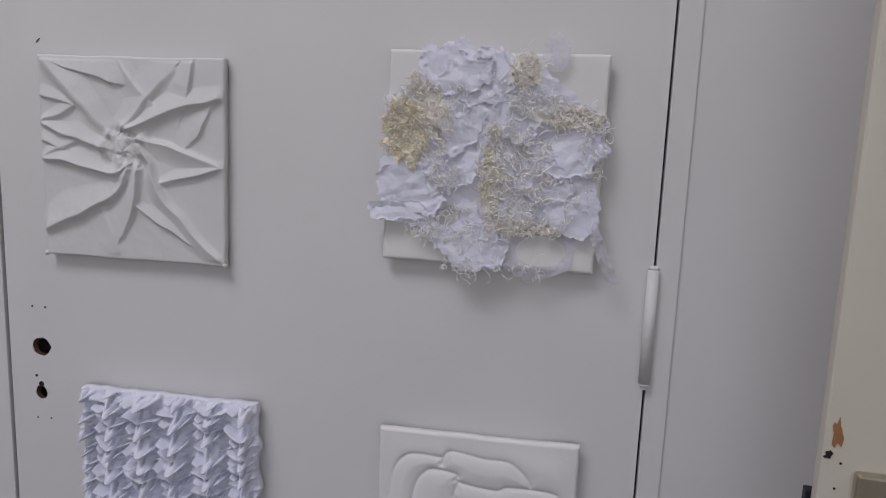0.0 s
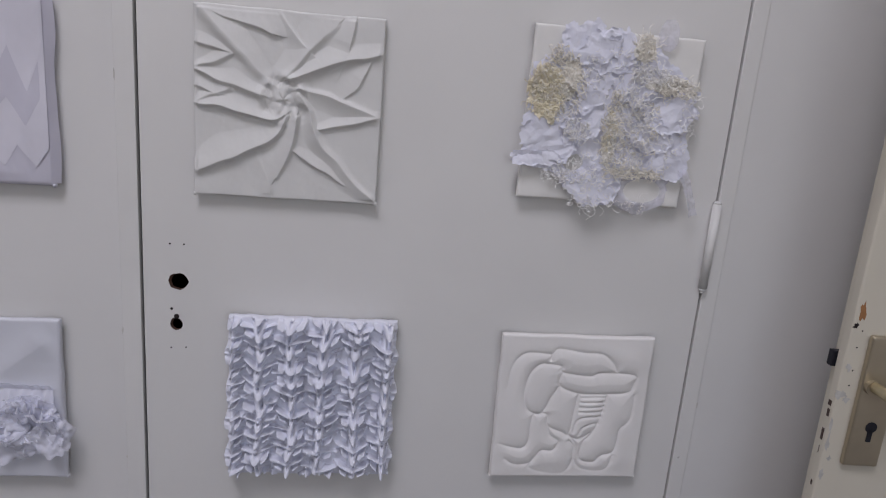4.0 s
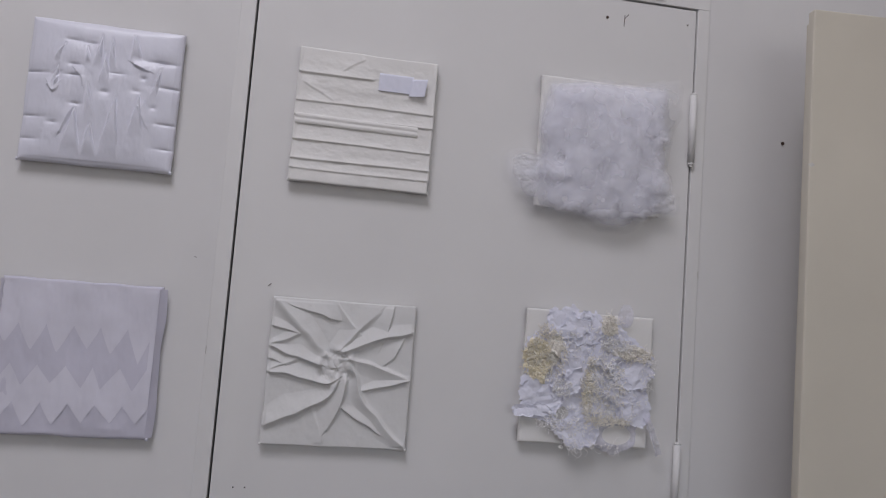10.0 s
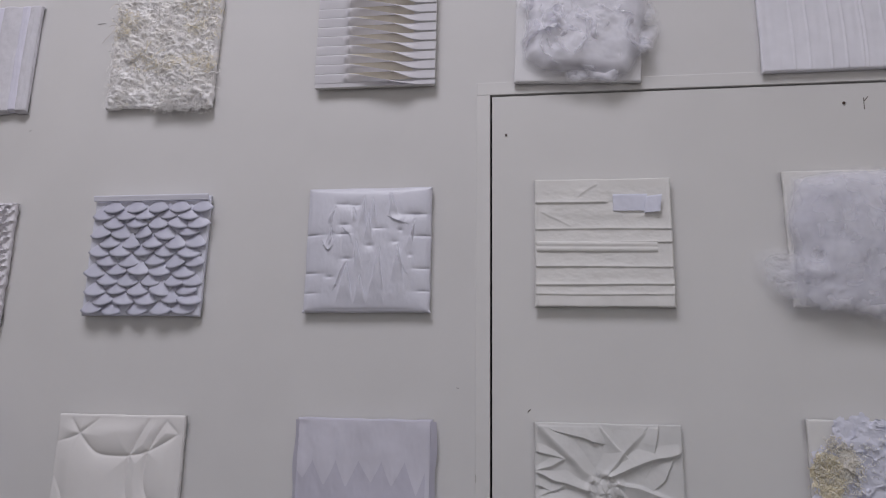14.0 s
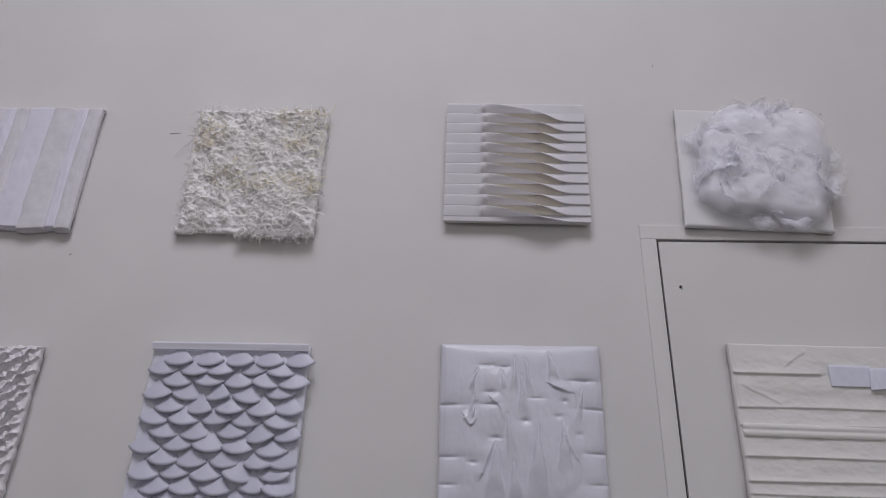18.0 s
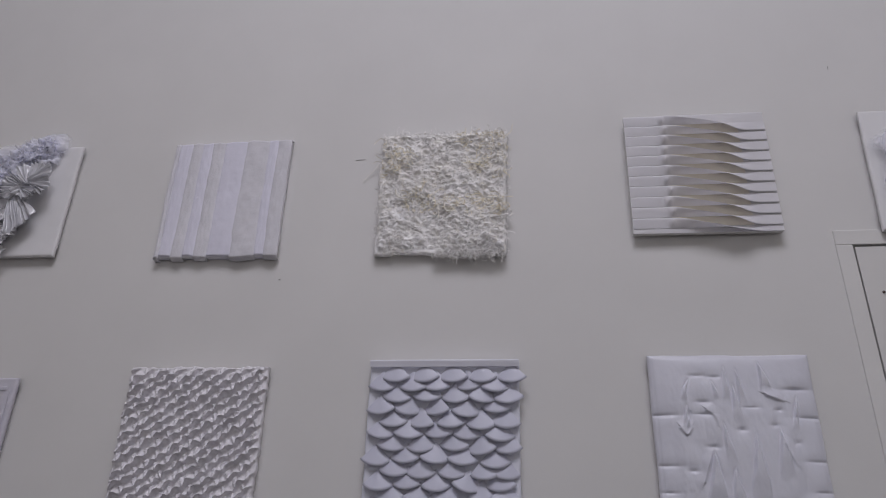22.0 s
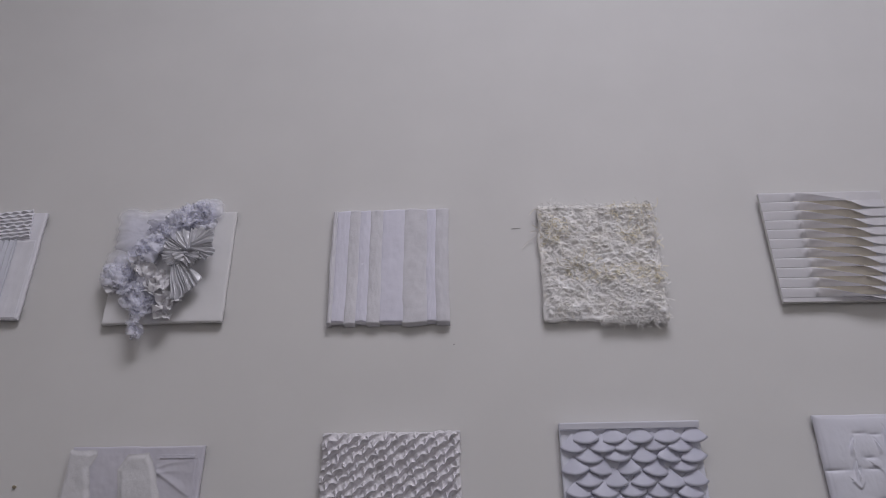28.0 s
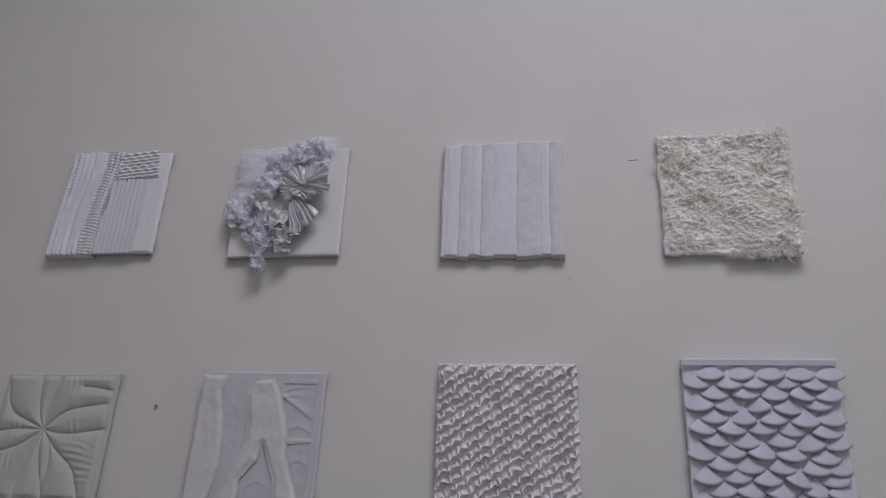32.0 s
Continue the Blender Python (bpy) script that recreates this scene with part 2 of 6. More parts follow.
def grid(name, p, material, parent, label="", mask=None, smooth=True):
    """One surface from an array of places, ny by nx by 3; mask leaves faces out."""
    f = grid_faces(p.shape[0], p.shape[1])
    if mask is not None:
        f = f[mask[:-1, :-1].ravel() & mask[1:, 1:].ravel()]
    return quads(name, p.reshape(-1, 3), f, material, parent, label, smooth)


def grids(name, some, material, parent, label="", smooth=True):
    """Several surfaces in one mesh."""
    vs, fs, n = [], [], 0
    for p in some:
        vs.append(p.reshape(-1, 3))
        fs.append(grid_faces(p.shape[0], p.shape[1], n))
        n += p.shape[0] * p.shape[1]
    return quads(name, np.concatenate(vs), np.concatenate(fs), material, parent, label, smooth)


def each(name, some, material, parent, label="", thin=None):
    """Each surface a part of its own; thin: how far each row of it has thinned out."""
    for k, p in enumerate(some):
        ob = grid(name, p, material, parent, label)
        if thin is not None:
            t = ob.data.attributes.new("thin", "FLOAT", "POINT")
            t.data.foreach_set("value", np.repeat(np.interp(np.linspace(0, 1, p.shape[0]), *thin), p.shape[1]).astype(np.float32))


def slab(p, thick):
    """A surface given a back: the rim turns round to a second layer behind it (towards +y)."""
    back = p + np.array([0, thick, 0])
    ring = np.concatenate([p, back[::-1]], 0)
    ring = np.concatenate([ring, ring[:1]], 0)
    left = np.stack([p[:, 0], back[:, 0]], 1)
    right = np.stack([p[:, -1], back[:, -1]], 1)
    return [ring, left, right]


LAT = np.random.RandomState(7).rand(64, 64)


def vnoise(u, v, f, seed=0):
    """Smooth noise in -1..1."""
    x, y = u * f + 13.7 * seed + 100, v * f + 7.3 * seed + 100
    i, j = np.floor(x).astype(int), np.floor(y).astype(int)
    a, b = x - i, y - j
    a, b = a * a * (3 - 2 * a), b * b * (3 - 2 * b)
    g = lambda m, n: LAT[m % 64, n % 64]  # noqa: E731
    return 2 * ((g(i, j) * (1 - a) + g(i + 1, j) * a) * (1 - b) + (g(i, j + 1) * (1 - a) + g(i + 1, j + 1) * a) * b) - 1


def fbm(u, v, f, seed=0, n=4):
    return sum(vnoise(u, v, f * 2**k, seed + k) / 2**k for k in range(n)) / 1.6


def smooth01(x):
    x = np.clip(x, 0, 1)
    return x * x * (3 - 2 * x)


def to_seg(u, v, a, b):
    """Along (0 to 1) and signed distance across the line from a to b, and the distance from the stretch itself."""
    dx, dy = b[0] - a[0], b[1] - a[1]
    ln = math.hypot(dx, dy) + 1e-9
    t = ((u - a[0]) * dx + (v - a[1]) * dy) / ln**2
    d = ((v - a[1]) * dx - (u - a[0]) * dy) / ln
    tc = np.clip(t, 0, 1)
    return t, d, np.hypot(u - a[0] - tc * dx, v - a[1] - tc * dy)


def to_line(u, v, pts):
    return np.min([to_seg(u, v, p, q)[2] for p, q in zip(pts, pts[1:])], 0)


def fold(u, v, a, b, h, w=0.16, sharp=0.16):
    """A crease from a to b: a slow slope on its left hand, a sharp drop on its right."""
    t, d, _ = to_seg(u, v, a, b)
    d = d + 0.015 * vnoise(u, v, 6, 3)
    side = np.where(d >= 0, np.exp(-d / w), np.exp(-((d / (w * sharp)) ** 2)))
    return h * side * smooth01(t * 5 + 0.25) * smooth01((1 - t) * 5 + 0.15)


def curve_pts(pts, n=6):
    """A smooth line through the given points."""
    p = [np.array(q, float) for q in (pts[0], *pts, pts[-1])]
    out = []
    for a, b, c, d in zip(p, p[1:], p[2:], p[3:]):
        for k in range(n):
            t = k / n
            out.append(tuple(0.5 * (2 * b + (c - a) * t + (2 * a - 5 * b + 4 * c - d) * t * t + (3 * b - a - 3 * c + d) * t**3)))
    return [*out, tuple(p[-1])]


def facets(u, v, f, seed=0):
    """Noise in -1..1 made of flat facets that meet in sharp creases, like crumpled cloth."""
    a = 0.7 + 1.3 * seed
    wu, wv = u + 0.25 / f * vnoise(u, v, f * 0.7, seed + 40), v + 0.25 / f * vnoise(u, v, f * 0.7, seed + 41)
    x, y = (wu * math.cos(a) - wv * math.sin(a)) * f + 11.3 * seed + 100, (wu * math.sin(a) + wv * math.cos(a)) * f + 5.7 * seed + 100
    i, j = np.floor(x).astype(int), np.floor(y).astype(int)
    p, q = x - i, y - j
    g = lambda m, n: LAT[m % 64, n % 64]  # noqa: E731
    low = g(i, j) + (g(i + 1, j) - g(i, j)) * p + (g(i, j + 1) - g(i, j)) * q
    high = g(i + 1, j + 1) + (g(i, j + 1) - g(i + 1, j + 1)) * (1 - p) + (g(i + 1, j) - g(i + 1, j + 1)) * (1 - q)
    return 2 * np.where(p + q < 1, low, high) - 1


def crumpled(u, v, f, seed=0, n=3):
    return sum(facets(u, v, f * 2.1**k, seed + k) / 1.9**k for k in range(n)) / 1.5


def crease(u, v, pts, h, slow, steep, wob=0.012):
    """A fold along a bent line: a long slope on its left hand, a steep fall on its right; h and slow change evenly along it."""
    pts = curve_pts(pts, 4)
    cum = np.concatenate([[0], np.cumsum([math.dist(p, q) for p, q in zip(pts, pts[1:])])])
    u, v = u + wob * vnoise(u, v, 5, 3), v + wob * vnoise(u, v, 5, 4)
    near, sd, along = np.full(u.shape, 9.0), np.zeros(u.shape), np.zeros(u.shape)
    for k, (p, q) in enumerate(zip(pts, pts[1:])):
        t, d, dist = to_seg(u, v, p, q)
        hit = dist < near
        near, sd = np.where(hit, dist, near), np.where(hit, d, sd)
        along = np.where(hit, (cum[k] + np.clip(t, 0, 1) * (cum[k + 1] - cum[k])) / cum[-1], along)
    hh, ww = np.interp(along, np.linspace(0, 1, len(h)), h), np.interp(along, np.linspace(0, 1, len(slow)), slow)
    return hh * np.where(sd >= 0, np.clip(1 - near / ww, 0, 1) ** 1.35, np.exp(-((near / steep) ** 2)))


def outline(u, v, pts):
    """Distance from a closed line, positive inside it."""
    inside = np.zeros(u.shape, bool)
    for (a, b), (c, d) in zip(pts, pts[1:] + pts[:1]):
        if b != d:
            inside ^= ((b > v) != (d > v)) & (u < (c - a) * (v - b) / (d - b) + a)
    return np.where(inside, 1, -1) * to_line(u, v, pts + pts[:1])


# ---- room ----
Y0 = 0.0
LEFT, RIGHT, BACK, TOP = -3.3, 2.2, -3.4, 4.2
DW, DH = 0.866, 2.06  # closed door


def structure(name, bm, material):
    ob = part(name, bm, material, None)
    return tagged(ob, kind="structure")


structure("floor", boxes_bm((LEFT, RIGHT, BACK, 0.0, -0.1, 0.0)), FLOOR)
structure("wall_north", boxes_bm((LEFT, -0.031, 0, 0.14, 0, TOP), (0.8955, RIGHT, 0, 0.14, 0, TOP), (-0.031, 0.8955, 0, 0.14, DH + 0.0315, TOP)), WALL)
structure("wall_west", boxes_bm((LEFT - 0.12, LEFT, BACK - 0.12, 0.14, 0, TOP)), PLASTER)
structure("wall_east", boxes_bm((RIGHT, RIGHT + 0.12, BACK - 0.12, 0.14, 0, TOP)), PLASTER)
# unseen wall; its opening is made up for the added fill light
structure("wall_south", boxes_bm((LEFT, 0.1, BACK - 0.12, BACK, 0, TOP), (2.1, RIGHT, BACK - 0.12, BACK, 0, TOP), (0.1, 2.1, BACK - 0.12, BACK, 0, 1.05), (0.1, 2.1, BACK - 0.12, BACK, 2.45, TOP)), PLASTER)
# unseen ceiling; its opening is assumed for the light from above
structure("ceiling", boxes_bm((LEFT, -1.3, BACK, 0.14, TOP, TOP + 0.15), (0.2, RIGHT, BACK, 0.14, TOP, TOP + 0.15), (-1.3, 0.2, BACK, -2.45, TOP, TOP + 0.15), (-1.3, 0.2, -1.25, 0.14, TOP, TOP + 0.15)), PLASTER)
# added, unseen box in near-black, so the holes and gaps of door_1 read unlit
structure("wall_dark_box", boxes_bm((-0.2, 1.1, 0.42, 0.46, 0, 2.4), (-0.24, -0.2, 0.14, 0.46, 0, 2.4), (1.1, 1.14, 0.14, 0.46, 0, 2.4), (-0.24, 1.14, 0.14, 0.46, 2.4, 2.44), (-0.24, 1.14, 0.14, 0.46, -0.04, 0.0)), DARK)

# frame of the closed door: three painted members, 3 mm proud of the wall
frame_1 = tagged(new("door_frame"), "white painted steel frame of the closed door", kind="structure")
part("jamb", box_bm(-0.031, -0.0035, -0.003, 0.12, 0, DH + 0.0035, 0.0015), TRIM, frame_1)
part("jamb", box_bm(DW + 0.003, 0.8955, -0.003, 0.12, 0, DH + 0.0035, 0.0015), TRIM, frame_1)
part("head", box_bm(-0.031, 0.8955, -0.003, 0.12, DH + 0.0036, DH + 0.0315, 0.0015), TRIM, frame_1)


def loop_pts(cx, cz, rx, rz, n, seed, rough=0.08):
    rng = np.random.RandomState(seed)
    return [(cx + rx * (1 + rough * rng.randn()) * math.cos(2 * math.pi * k / n), cz + rz * (1 + rough * rng.randn()) * math.sin(2 * math.pi * k / n)) for k in range(n)]


def pierced(x0, x1, z0, z1, y0, y1, loops):
    """A plate in the wall's plane, with holes that go through it."""
    bm = bmesh.new()
    edges = []
    for pts in ([(x0, z0), (x1, z0), (x1, z1), (x0, z1)], *loops):
        vs = [bm.verts.new((x, y0, z)) for x, z in pts]
        edges += [bm.edges.new((a, b)) for a, b in zip(vs, vs[1:] + vs[:1])]
    made = bmesh.ops.triangle_fill(bm, use_beauty=True, edges=edges, normal=(0, -1, 0))
    faces = [g for g in made["geom"] if isinstance(g, bmesh.types.BMFace)]
    ext = bmesh.ops.extrude_face_region(bm, geom=faces)
    for g in ext["geom"]:
        if isinstance(g, bmesh.types.BMVert):
            g.co.y = y1
    bmesh.ops.recalc_face_normals(bm, faces=bm.faces)
    return bm


door_1 = tagged(new("door_1"), "closed flush white door with its lock taken out, two holes left", "door", kind="structure")
holes = [loop_pts(0.0500, 1.0175, 0.0145, 0.0135, 18, 1, 0.05), loop_pts(0.0468, 0.950, 0.0095, 0.0105, 14, 2, 0.06), loop_pts(0.0470, 0.961, 0.0042, 0.004, 8, 3)]
part("leaf", pierced(0.0005, DW, 0.006, DH, 0.0, 0.007, holes[:2]), DOORP, door_1)
# shallow near-black discs; the shade inside each hole is in the colour
for x, z, r in ((0.039, 1.075, 0.0014), (0.059, 1.075, 0.0014), (0.040, 0.9745, 0.002), (0.0385, 0.912, 0.0012), (0.0602, 0.913, 0.0012), (0.047, 0.9625, 0.004)):
    part("screw_hole", cyl_bm((x, -0.0006, z), (x, 0.001, z), r, 10), DARK, door_1)

for (cx, cz, rx, rz), seed in (((0.0500, 1.0175, 0.0145, 0.0135), 1), ((0.0468, 0.950, 0.0095, 0.0105), 2)):
    rim = [np.array([(x, y, z) for x, z in loop_pts(cx + dx, cz + dz, rx * k, rz * k, 18 if seed == 1 else 14, seed, 0.05)]) for k, y, dx, dz in ((1.0, 0.0012, 0, 0), (0.90, 0.0035, 0.0006, -0.0006), (0.86, 0.0068, 0.001, -0.001))]
    ring_rows = np.array(rim)
    grid("hole_rim", np.concatenate([ring_rows, ring_rows[:, :1]], 1), RAW, door_1, "dark broken wood inside the lock hole")


def hinge(z0, z1):
    bm = cyl_bm((0.8655, -0.0075, z0 + 0.004), (0.8655, -0.0075, z1 - 0.004), 0.0068, 20)
    cyl_bm((0.8655, -0.0075, z1 - 0.004), (0.8655, -0.0075, z1), 0.0068, 20, 0.0045, bm)
    cyl_bm((0.8655, -0.0075, z0), (0.8655, -0.0075, z0 + 0.004), 0.0045, 20, 0.0068, bm)
    h = part("hinge", bm, TRIM, door_1, "paint-coated white steel hinge barrel")
    for p in h.data.polygons:
        p.use_smooth = len(p.vertices) == 4
    part("pin", cyl_bm((0.8655, -0.0075, z0 - 0.003), (0.8655, -0.0075, z0), 0.0035, 12), TRIM, h)


hinge(1.044, 1.190)
hinge(1.737, 1.884)
hinge(0.25, 0.396)

for k, (x, z, rx, rz) in enumerate(((-0.0300, 0.938, 0.0012, 0.006), (-0.0302, 0.727, 0.0014, 0.003), (-0.0298, 1.31, 0.001, 0.008), (0.8945, 1.52, 0.0011, 0.010), (0.8948, 0.84, 0.0012, 0.007), (0.8790, 0.742, 0.0022, 0.002))):
    bm = bmesh.new()
    vs = [bm.verts.new((px, -0.0036, pz)) for px, pz in loop_pts(x, z, rx, rz, 12, 60 + k, 0.3)]
    bm.faces.new(vs)
    part("paint_chip", bm, PRIMER, frame_1, "grey worn spot in the white paint")

# ---- the second door, standing open in front of the wall ----
door_2 = new("door_2")
door_2.matrix_world = pose(1.006, -0.153, 0, 0, 0, -4)
tagged(door_2, "open cream-painted rebated door with chipped paint round its lock", "door", kind="structure")


def ragged(x, z, rx, rz, seed, y0, y1):
    bm = bmesh.new()
    vs = [bm.verts.new((px, y0, pz)) for px, pz in loop_pts(x, z, rx, rz, 14, seed, 0.3)]
    f = bm.faces.new(vs)
    ext = bmesh.ops.extrude_face_region(bm, geom=[f])
    for g in ext["geom"]:
        if isinstance(g, bmesh.types.BMVert):
            g.co.y = y1
    bmesh.ops.recalc_face_normals(bm, faces=bm.faces)
    return bm


part("lip", box_bm(0, 0.86, -0.018, 0.0, 0.006, 2.012, 0.004, 3), CREAM, door_2)
part("core", box_bm(0.013, 0.847, 0.0, 0.024, 0.006, 1.999, 0.001), CREAM, door_2)
part("latch_bolt", box_bm(-0.003, 0.014, 0.003, 0.015, 0.981, 1.005, 0.002), IRON, door_2, "dark steel latch bolt standing out of the door's edge")
part("deadbolt_slot", box_bm(0.0122, 0.0132, 0.006, 0.014, 0.885, 0.93), DARK, door_2)
part("paint_chip", ragged(0.010, 1.073, 0.0045, 0.014, 4, -0.0186, -0.0181), CHIP, door_2, "bare brown wood where the paint broke off")
part("paint_chip", ragged(0.0045, 1.052, 0.003, 0.004, 5, -0.0186, -0.0165), DARK, door_2)
for k, (x, z, rx, rz) in enumerate(((0.006, 0.948, 0.008, 0.006), (0.016, 0.94, 0.005, 0.004), (0.004, 0.87, 0.003, 0.012), (0.003, 0.90, 0.002, 0.010), (0.008, 0.99, 0.004, 0.005), (0.005, 0.82, 0.003, 0.008), (0.012, 0.845, 0.003, 0.003))):
    part("paint_chip", ragged(x, z, rx, rz, 6 + k, -0.0186, -0.0181), PRIMER, door_2)
for k, (z, rz) in enumerate(((0.915, 0.006), (0.88, 0.009), (0.855, 0.006), (0.93, 0.004), (0.80, 0.004))):
    bm = box_bm(-0.0006, 0.002, -0.013 + 0.002 * (k % 3), -0.008 + 0.002 * (k % 2), z - rz, z + rz)
    part("paint_chip", bm, SCREW, door_2)
for x, z in ((0.016, 1.045), (0.0135, 1.02), (0.0155, 0.962), (0.0155, 0.985)):
    part("nail_hole", cyl_bm((x, -0.0185, z), (x, -0.017, z), 0.0012, 8), DARK, door_2)
part("scuff", ragged(0.004, 1.722, 0.006, 0.003, 31, -0.0184, -0.018), PRIMER, door_2, "grey scuff mark")
part("scuff", ragged(0.22, 1.005, 0.012, 0.002, 33, -0.0184, -0.018), PRIMER, door_2)
part("scuff", ragged(0.205, 0.97, 0.003, 0.009, 34, -0.0184, -0.018), PRIMER, door_2)

# handle set on the open door
plate = part("handle_plate", box_bm(0.0275, 0.0805, -0.0275, -0.018, 0.840, 1.041, 0.004, 3), NICKEL, door_2, "satin nickel handle plate")
part("key_slot", cyl_bm((0.056, -0.0282, 0.903), (0.056, -0.026, 0.903), 0.0085, 18), IRON, plate, "dark profile cylinder keyhole")
part("key_slot", box_bm(0.052, 0.060, -0.0282, -0.026, 0.880, 0.901, 0.0009), IRON, plate)
part("sticker", cyl_bm((0.0585, -0.0283, 1.018), (0.0585, -0.0274, 1.018), 0.0075, 24), BLUE, plate, "round blue sticker")
part("collar", cyl_bm((0.041, -0.034, 0.966), (0.041, -0.027, 0.966), 0.0105, 24), NICKEL, plate)
lever = [(0.041, -0.030, 0.968), (0.041, -0.052, 0.969), (0.047, -0.063, 0.967), (0.062, -0.068, 0.962), (0.085, -0.068, 0.957), (0.125, -0.067, 0.953), (0.152, -0.066, 0.950), (0.159, -0.0655, 0.9495)]
rad = [0.0080, 0.0080, 0.009, 0.0083, 0.0068, 0.0060, 0.0054, 0.0036]
lp = np.array(curve_pts(lever, 5))
lr = np.interp(np.linspace(0, 1, len(lp)), np.linspace(0, 1, len(rad)), rad)
th = np.linspace(0, 2 * math.pi, 17)
tang = np.gradient(lp, axis=0)
tang /= np.linalg.norm(tang, axis=1)[:, None]
side = np.cross(tang, (0.05, 0.2, 1.0))
side /= np.linalg.norm(side, axis=1)[:, None]
upv = np.cross(side, tang)
ring = lp[:, None] + lr[:, None, None] * (np.cos(th)[None, :, None] * side[:, None] * 0.75 + np.sin(th)[None, :, None] * upv[:, None])
ring = np.concatenate([ring, np.repeat(lp[-1:, None] + [0.002, 0, 0], 17, 1)], 0)
grid("lever", ring, BRASS, plate, "worn brass-toned lever handle")

# ---- marks on wall and door ----
for x, z, r in ((0.0285, 1.976, 0.0022), (0.6755, 2.020, 0.0028), (0.848, 2.028, 0.0012), (1.0705, 1.806, 0.0036)):
    s = part("wall_screw", cyl_bm((x, -0.002, z), (x, 0.004, z), r, 12), SCREW, None)
    tagged(s, "small dark rusty screw in the white paint", "screw", "screws in the wall")
peg = part("wall_screw", cyl_bm((-1.850, -0.004, 1.764), (-1.850, 0.004, 1.764), 0.0030, 12), NICKEL, None)
tagged(peg, "small grey screw head in the white wall", "screw", "screws in the wall")


def scratch(pts, r=0.0007, material=None, label="fine dark scratch in the white paint"):
    bm = bmesh.new()
    for a, b in zip(pts, pts[1:]):
        cyl_bm((a[0], -0.0004, a[1]), (b[0], -0.0004, b[1]), r, 6, bm=bm)
    return tagged(part("scratch_mark", bm, material or SCREW, None), label, "scratch", "scratches in the paint")


GREYM = mat("grey_pencil", (0.36, 0.34, 0.34), 0.9)
scratch([(0.7125, 2.030), (0.7115, 2.006)])
scratch([(0.7205, 2.032), (0.712, 2.022)])
scratch([(0.066, 1.431), (0.071, 1.436)])
scratch([(-0.067, 1.473), (-0.062, 1.472)], material=GREYM)
scratch([(-0.90, 2.2765), (-0.881, 2.2775)], material=GREYM)
scratch([(-1.030, 2.020), (-1.026, 2.022)], material=GREYM)
scratch([(0.03, 2.44), (0.031, 2.446)], material=GREYM)
scratch([(0.33, 2.33), (0.334, 2.331)], material=GREYM)

# ---- textile panels ----
THICK = 0.018
SHEET = 0.009  # depth of the covered board itself
WOOD = mat("pine_stretcher", (0.45, 0.34, 0.22), 0.7, vary=0.1, scale=30)


def panel(cx, cz, label, tilt=0.0):
    p = new("textile_panel")
    p.matrix_world = pose(cx, 0, cz, 0, tilt, 0)
    return tagged(p, label, "textile panel", "textile panels on the wall")


def board(p, w, h, material, thick=THICK, label=""):
    """A plain stretched canvas: soft rounded edges, slightly hollow face."""
    return cover(p, w, h, lambda u, v: -0.0006 + 0.0005 * vnoise(u, v, 2, 5), material, "canvas", 40, thick, label=label)


def cover(p, w, h, height, material, name="fabric", n=180, thick=THICK, r=0.004, label="", swell=None, swellz=None, folds=((-1, -1), (1, -1))):
    """Cloth drawn over a stretched frame: height(u, v) in metres over the face, u and v from -1 to 1; the rim turns back to the wall."""
    ang = np.radians([22, 45, 68, 90])
    inner = np.linspace(-1, 1, n)
    par = np.concatenate([np.full(6, -1.0), inner, np.full(6, 1.0)])
    turn = np.concatenate([[5, 3, *ang[::-1]], np.zeros(n), [*ang, 3, 5]])
    u, v = np.meshgrid(par, par)
    tu, tv = np.meshgrid(turn, turn)
    t = np.maximum(tu, tv)
    wall = t > 2
    hh = height(u, v)
    ex = np.where(tu > 2, 1, np.sin(np.minimum(tu, math.pi / 2)))
    ez = np.where(tv > 2, 1, np.sin(np.minimum(tv, math.pi / 2)))
    wob = 0.0008 * vnoise(u, v, 5, 2)
    x = u * (w / 2 - r) + np.sign(u) * ex * r * (tu > 0) + wob * (tu > 0)
    z = v * (h / 2 - r) + np.sign(v) * ez * r * (tv > 0) + wob * (tv > 0)
    if swell is not None:
        x, z = x + swell(u, v) * (1 - v**8) * np.sign(u) * (tu > 0), z + (swellz or swell)(v, u) * (1 - u**8) * np.sign(v) * (tv > 0)
    x, z = x - np.sign(u) * 0.03 * (tu > 4), z - np.sign(v) * 0.03 * (tv > 4)
    stretcher(p, w, h, thick)
    if name == "fabric":
        for sx, sz in folds:
            corner_fold(p, w, h, sx, sz, material)
    tt = np.minimum(t, math.pi / 2)
    y = np.where(wall, -(thick - SHEET), -(thick - r + r * np.cos(tt) + hh * np.cos(tt) ** 0.5))
    return grid(name, np.stack([x, y, z], -1), material, p, label)


def stretcher(p, w, h, thick):
    """Strips behind the panel that hold it off the wall."""
    a, c, y0, y1 = w / 2 - 0.016, h / 2 - 0.016, -(thick - SHEET + 0.001), -0.0005
    bm = boxes_bm((-a, a, y0, y1, c - 0.025, c), (-a, a, y0, y1, -c, -c + 0.025), (-a, -a + 0.025, y0, y1, -c + 0.025, c - 0.025), (a - 0.025, a, y0, y1, -c + 0.025, c - 0.025))
    part("stretcher", bm, WOOD, p)


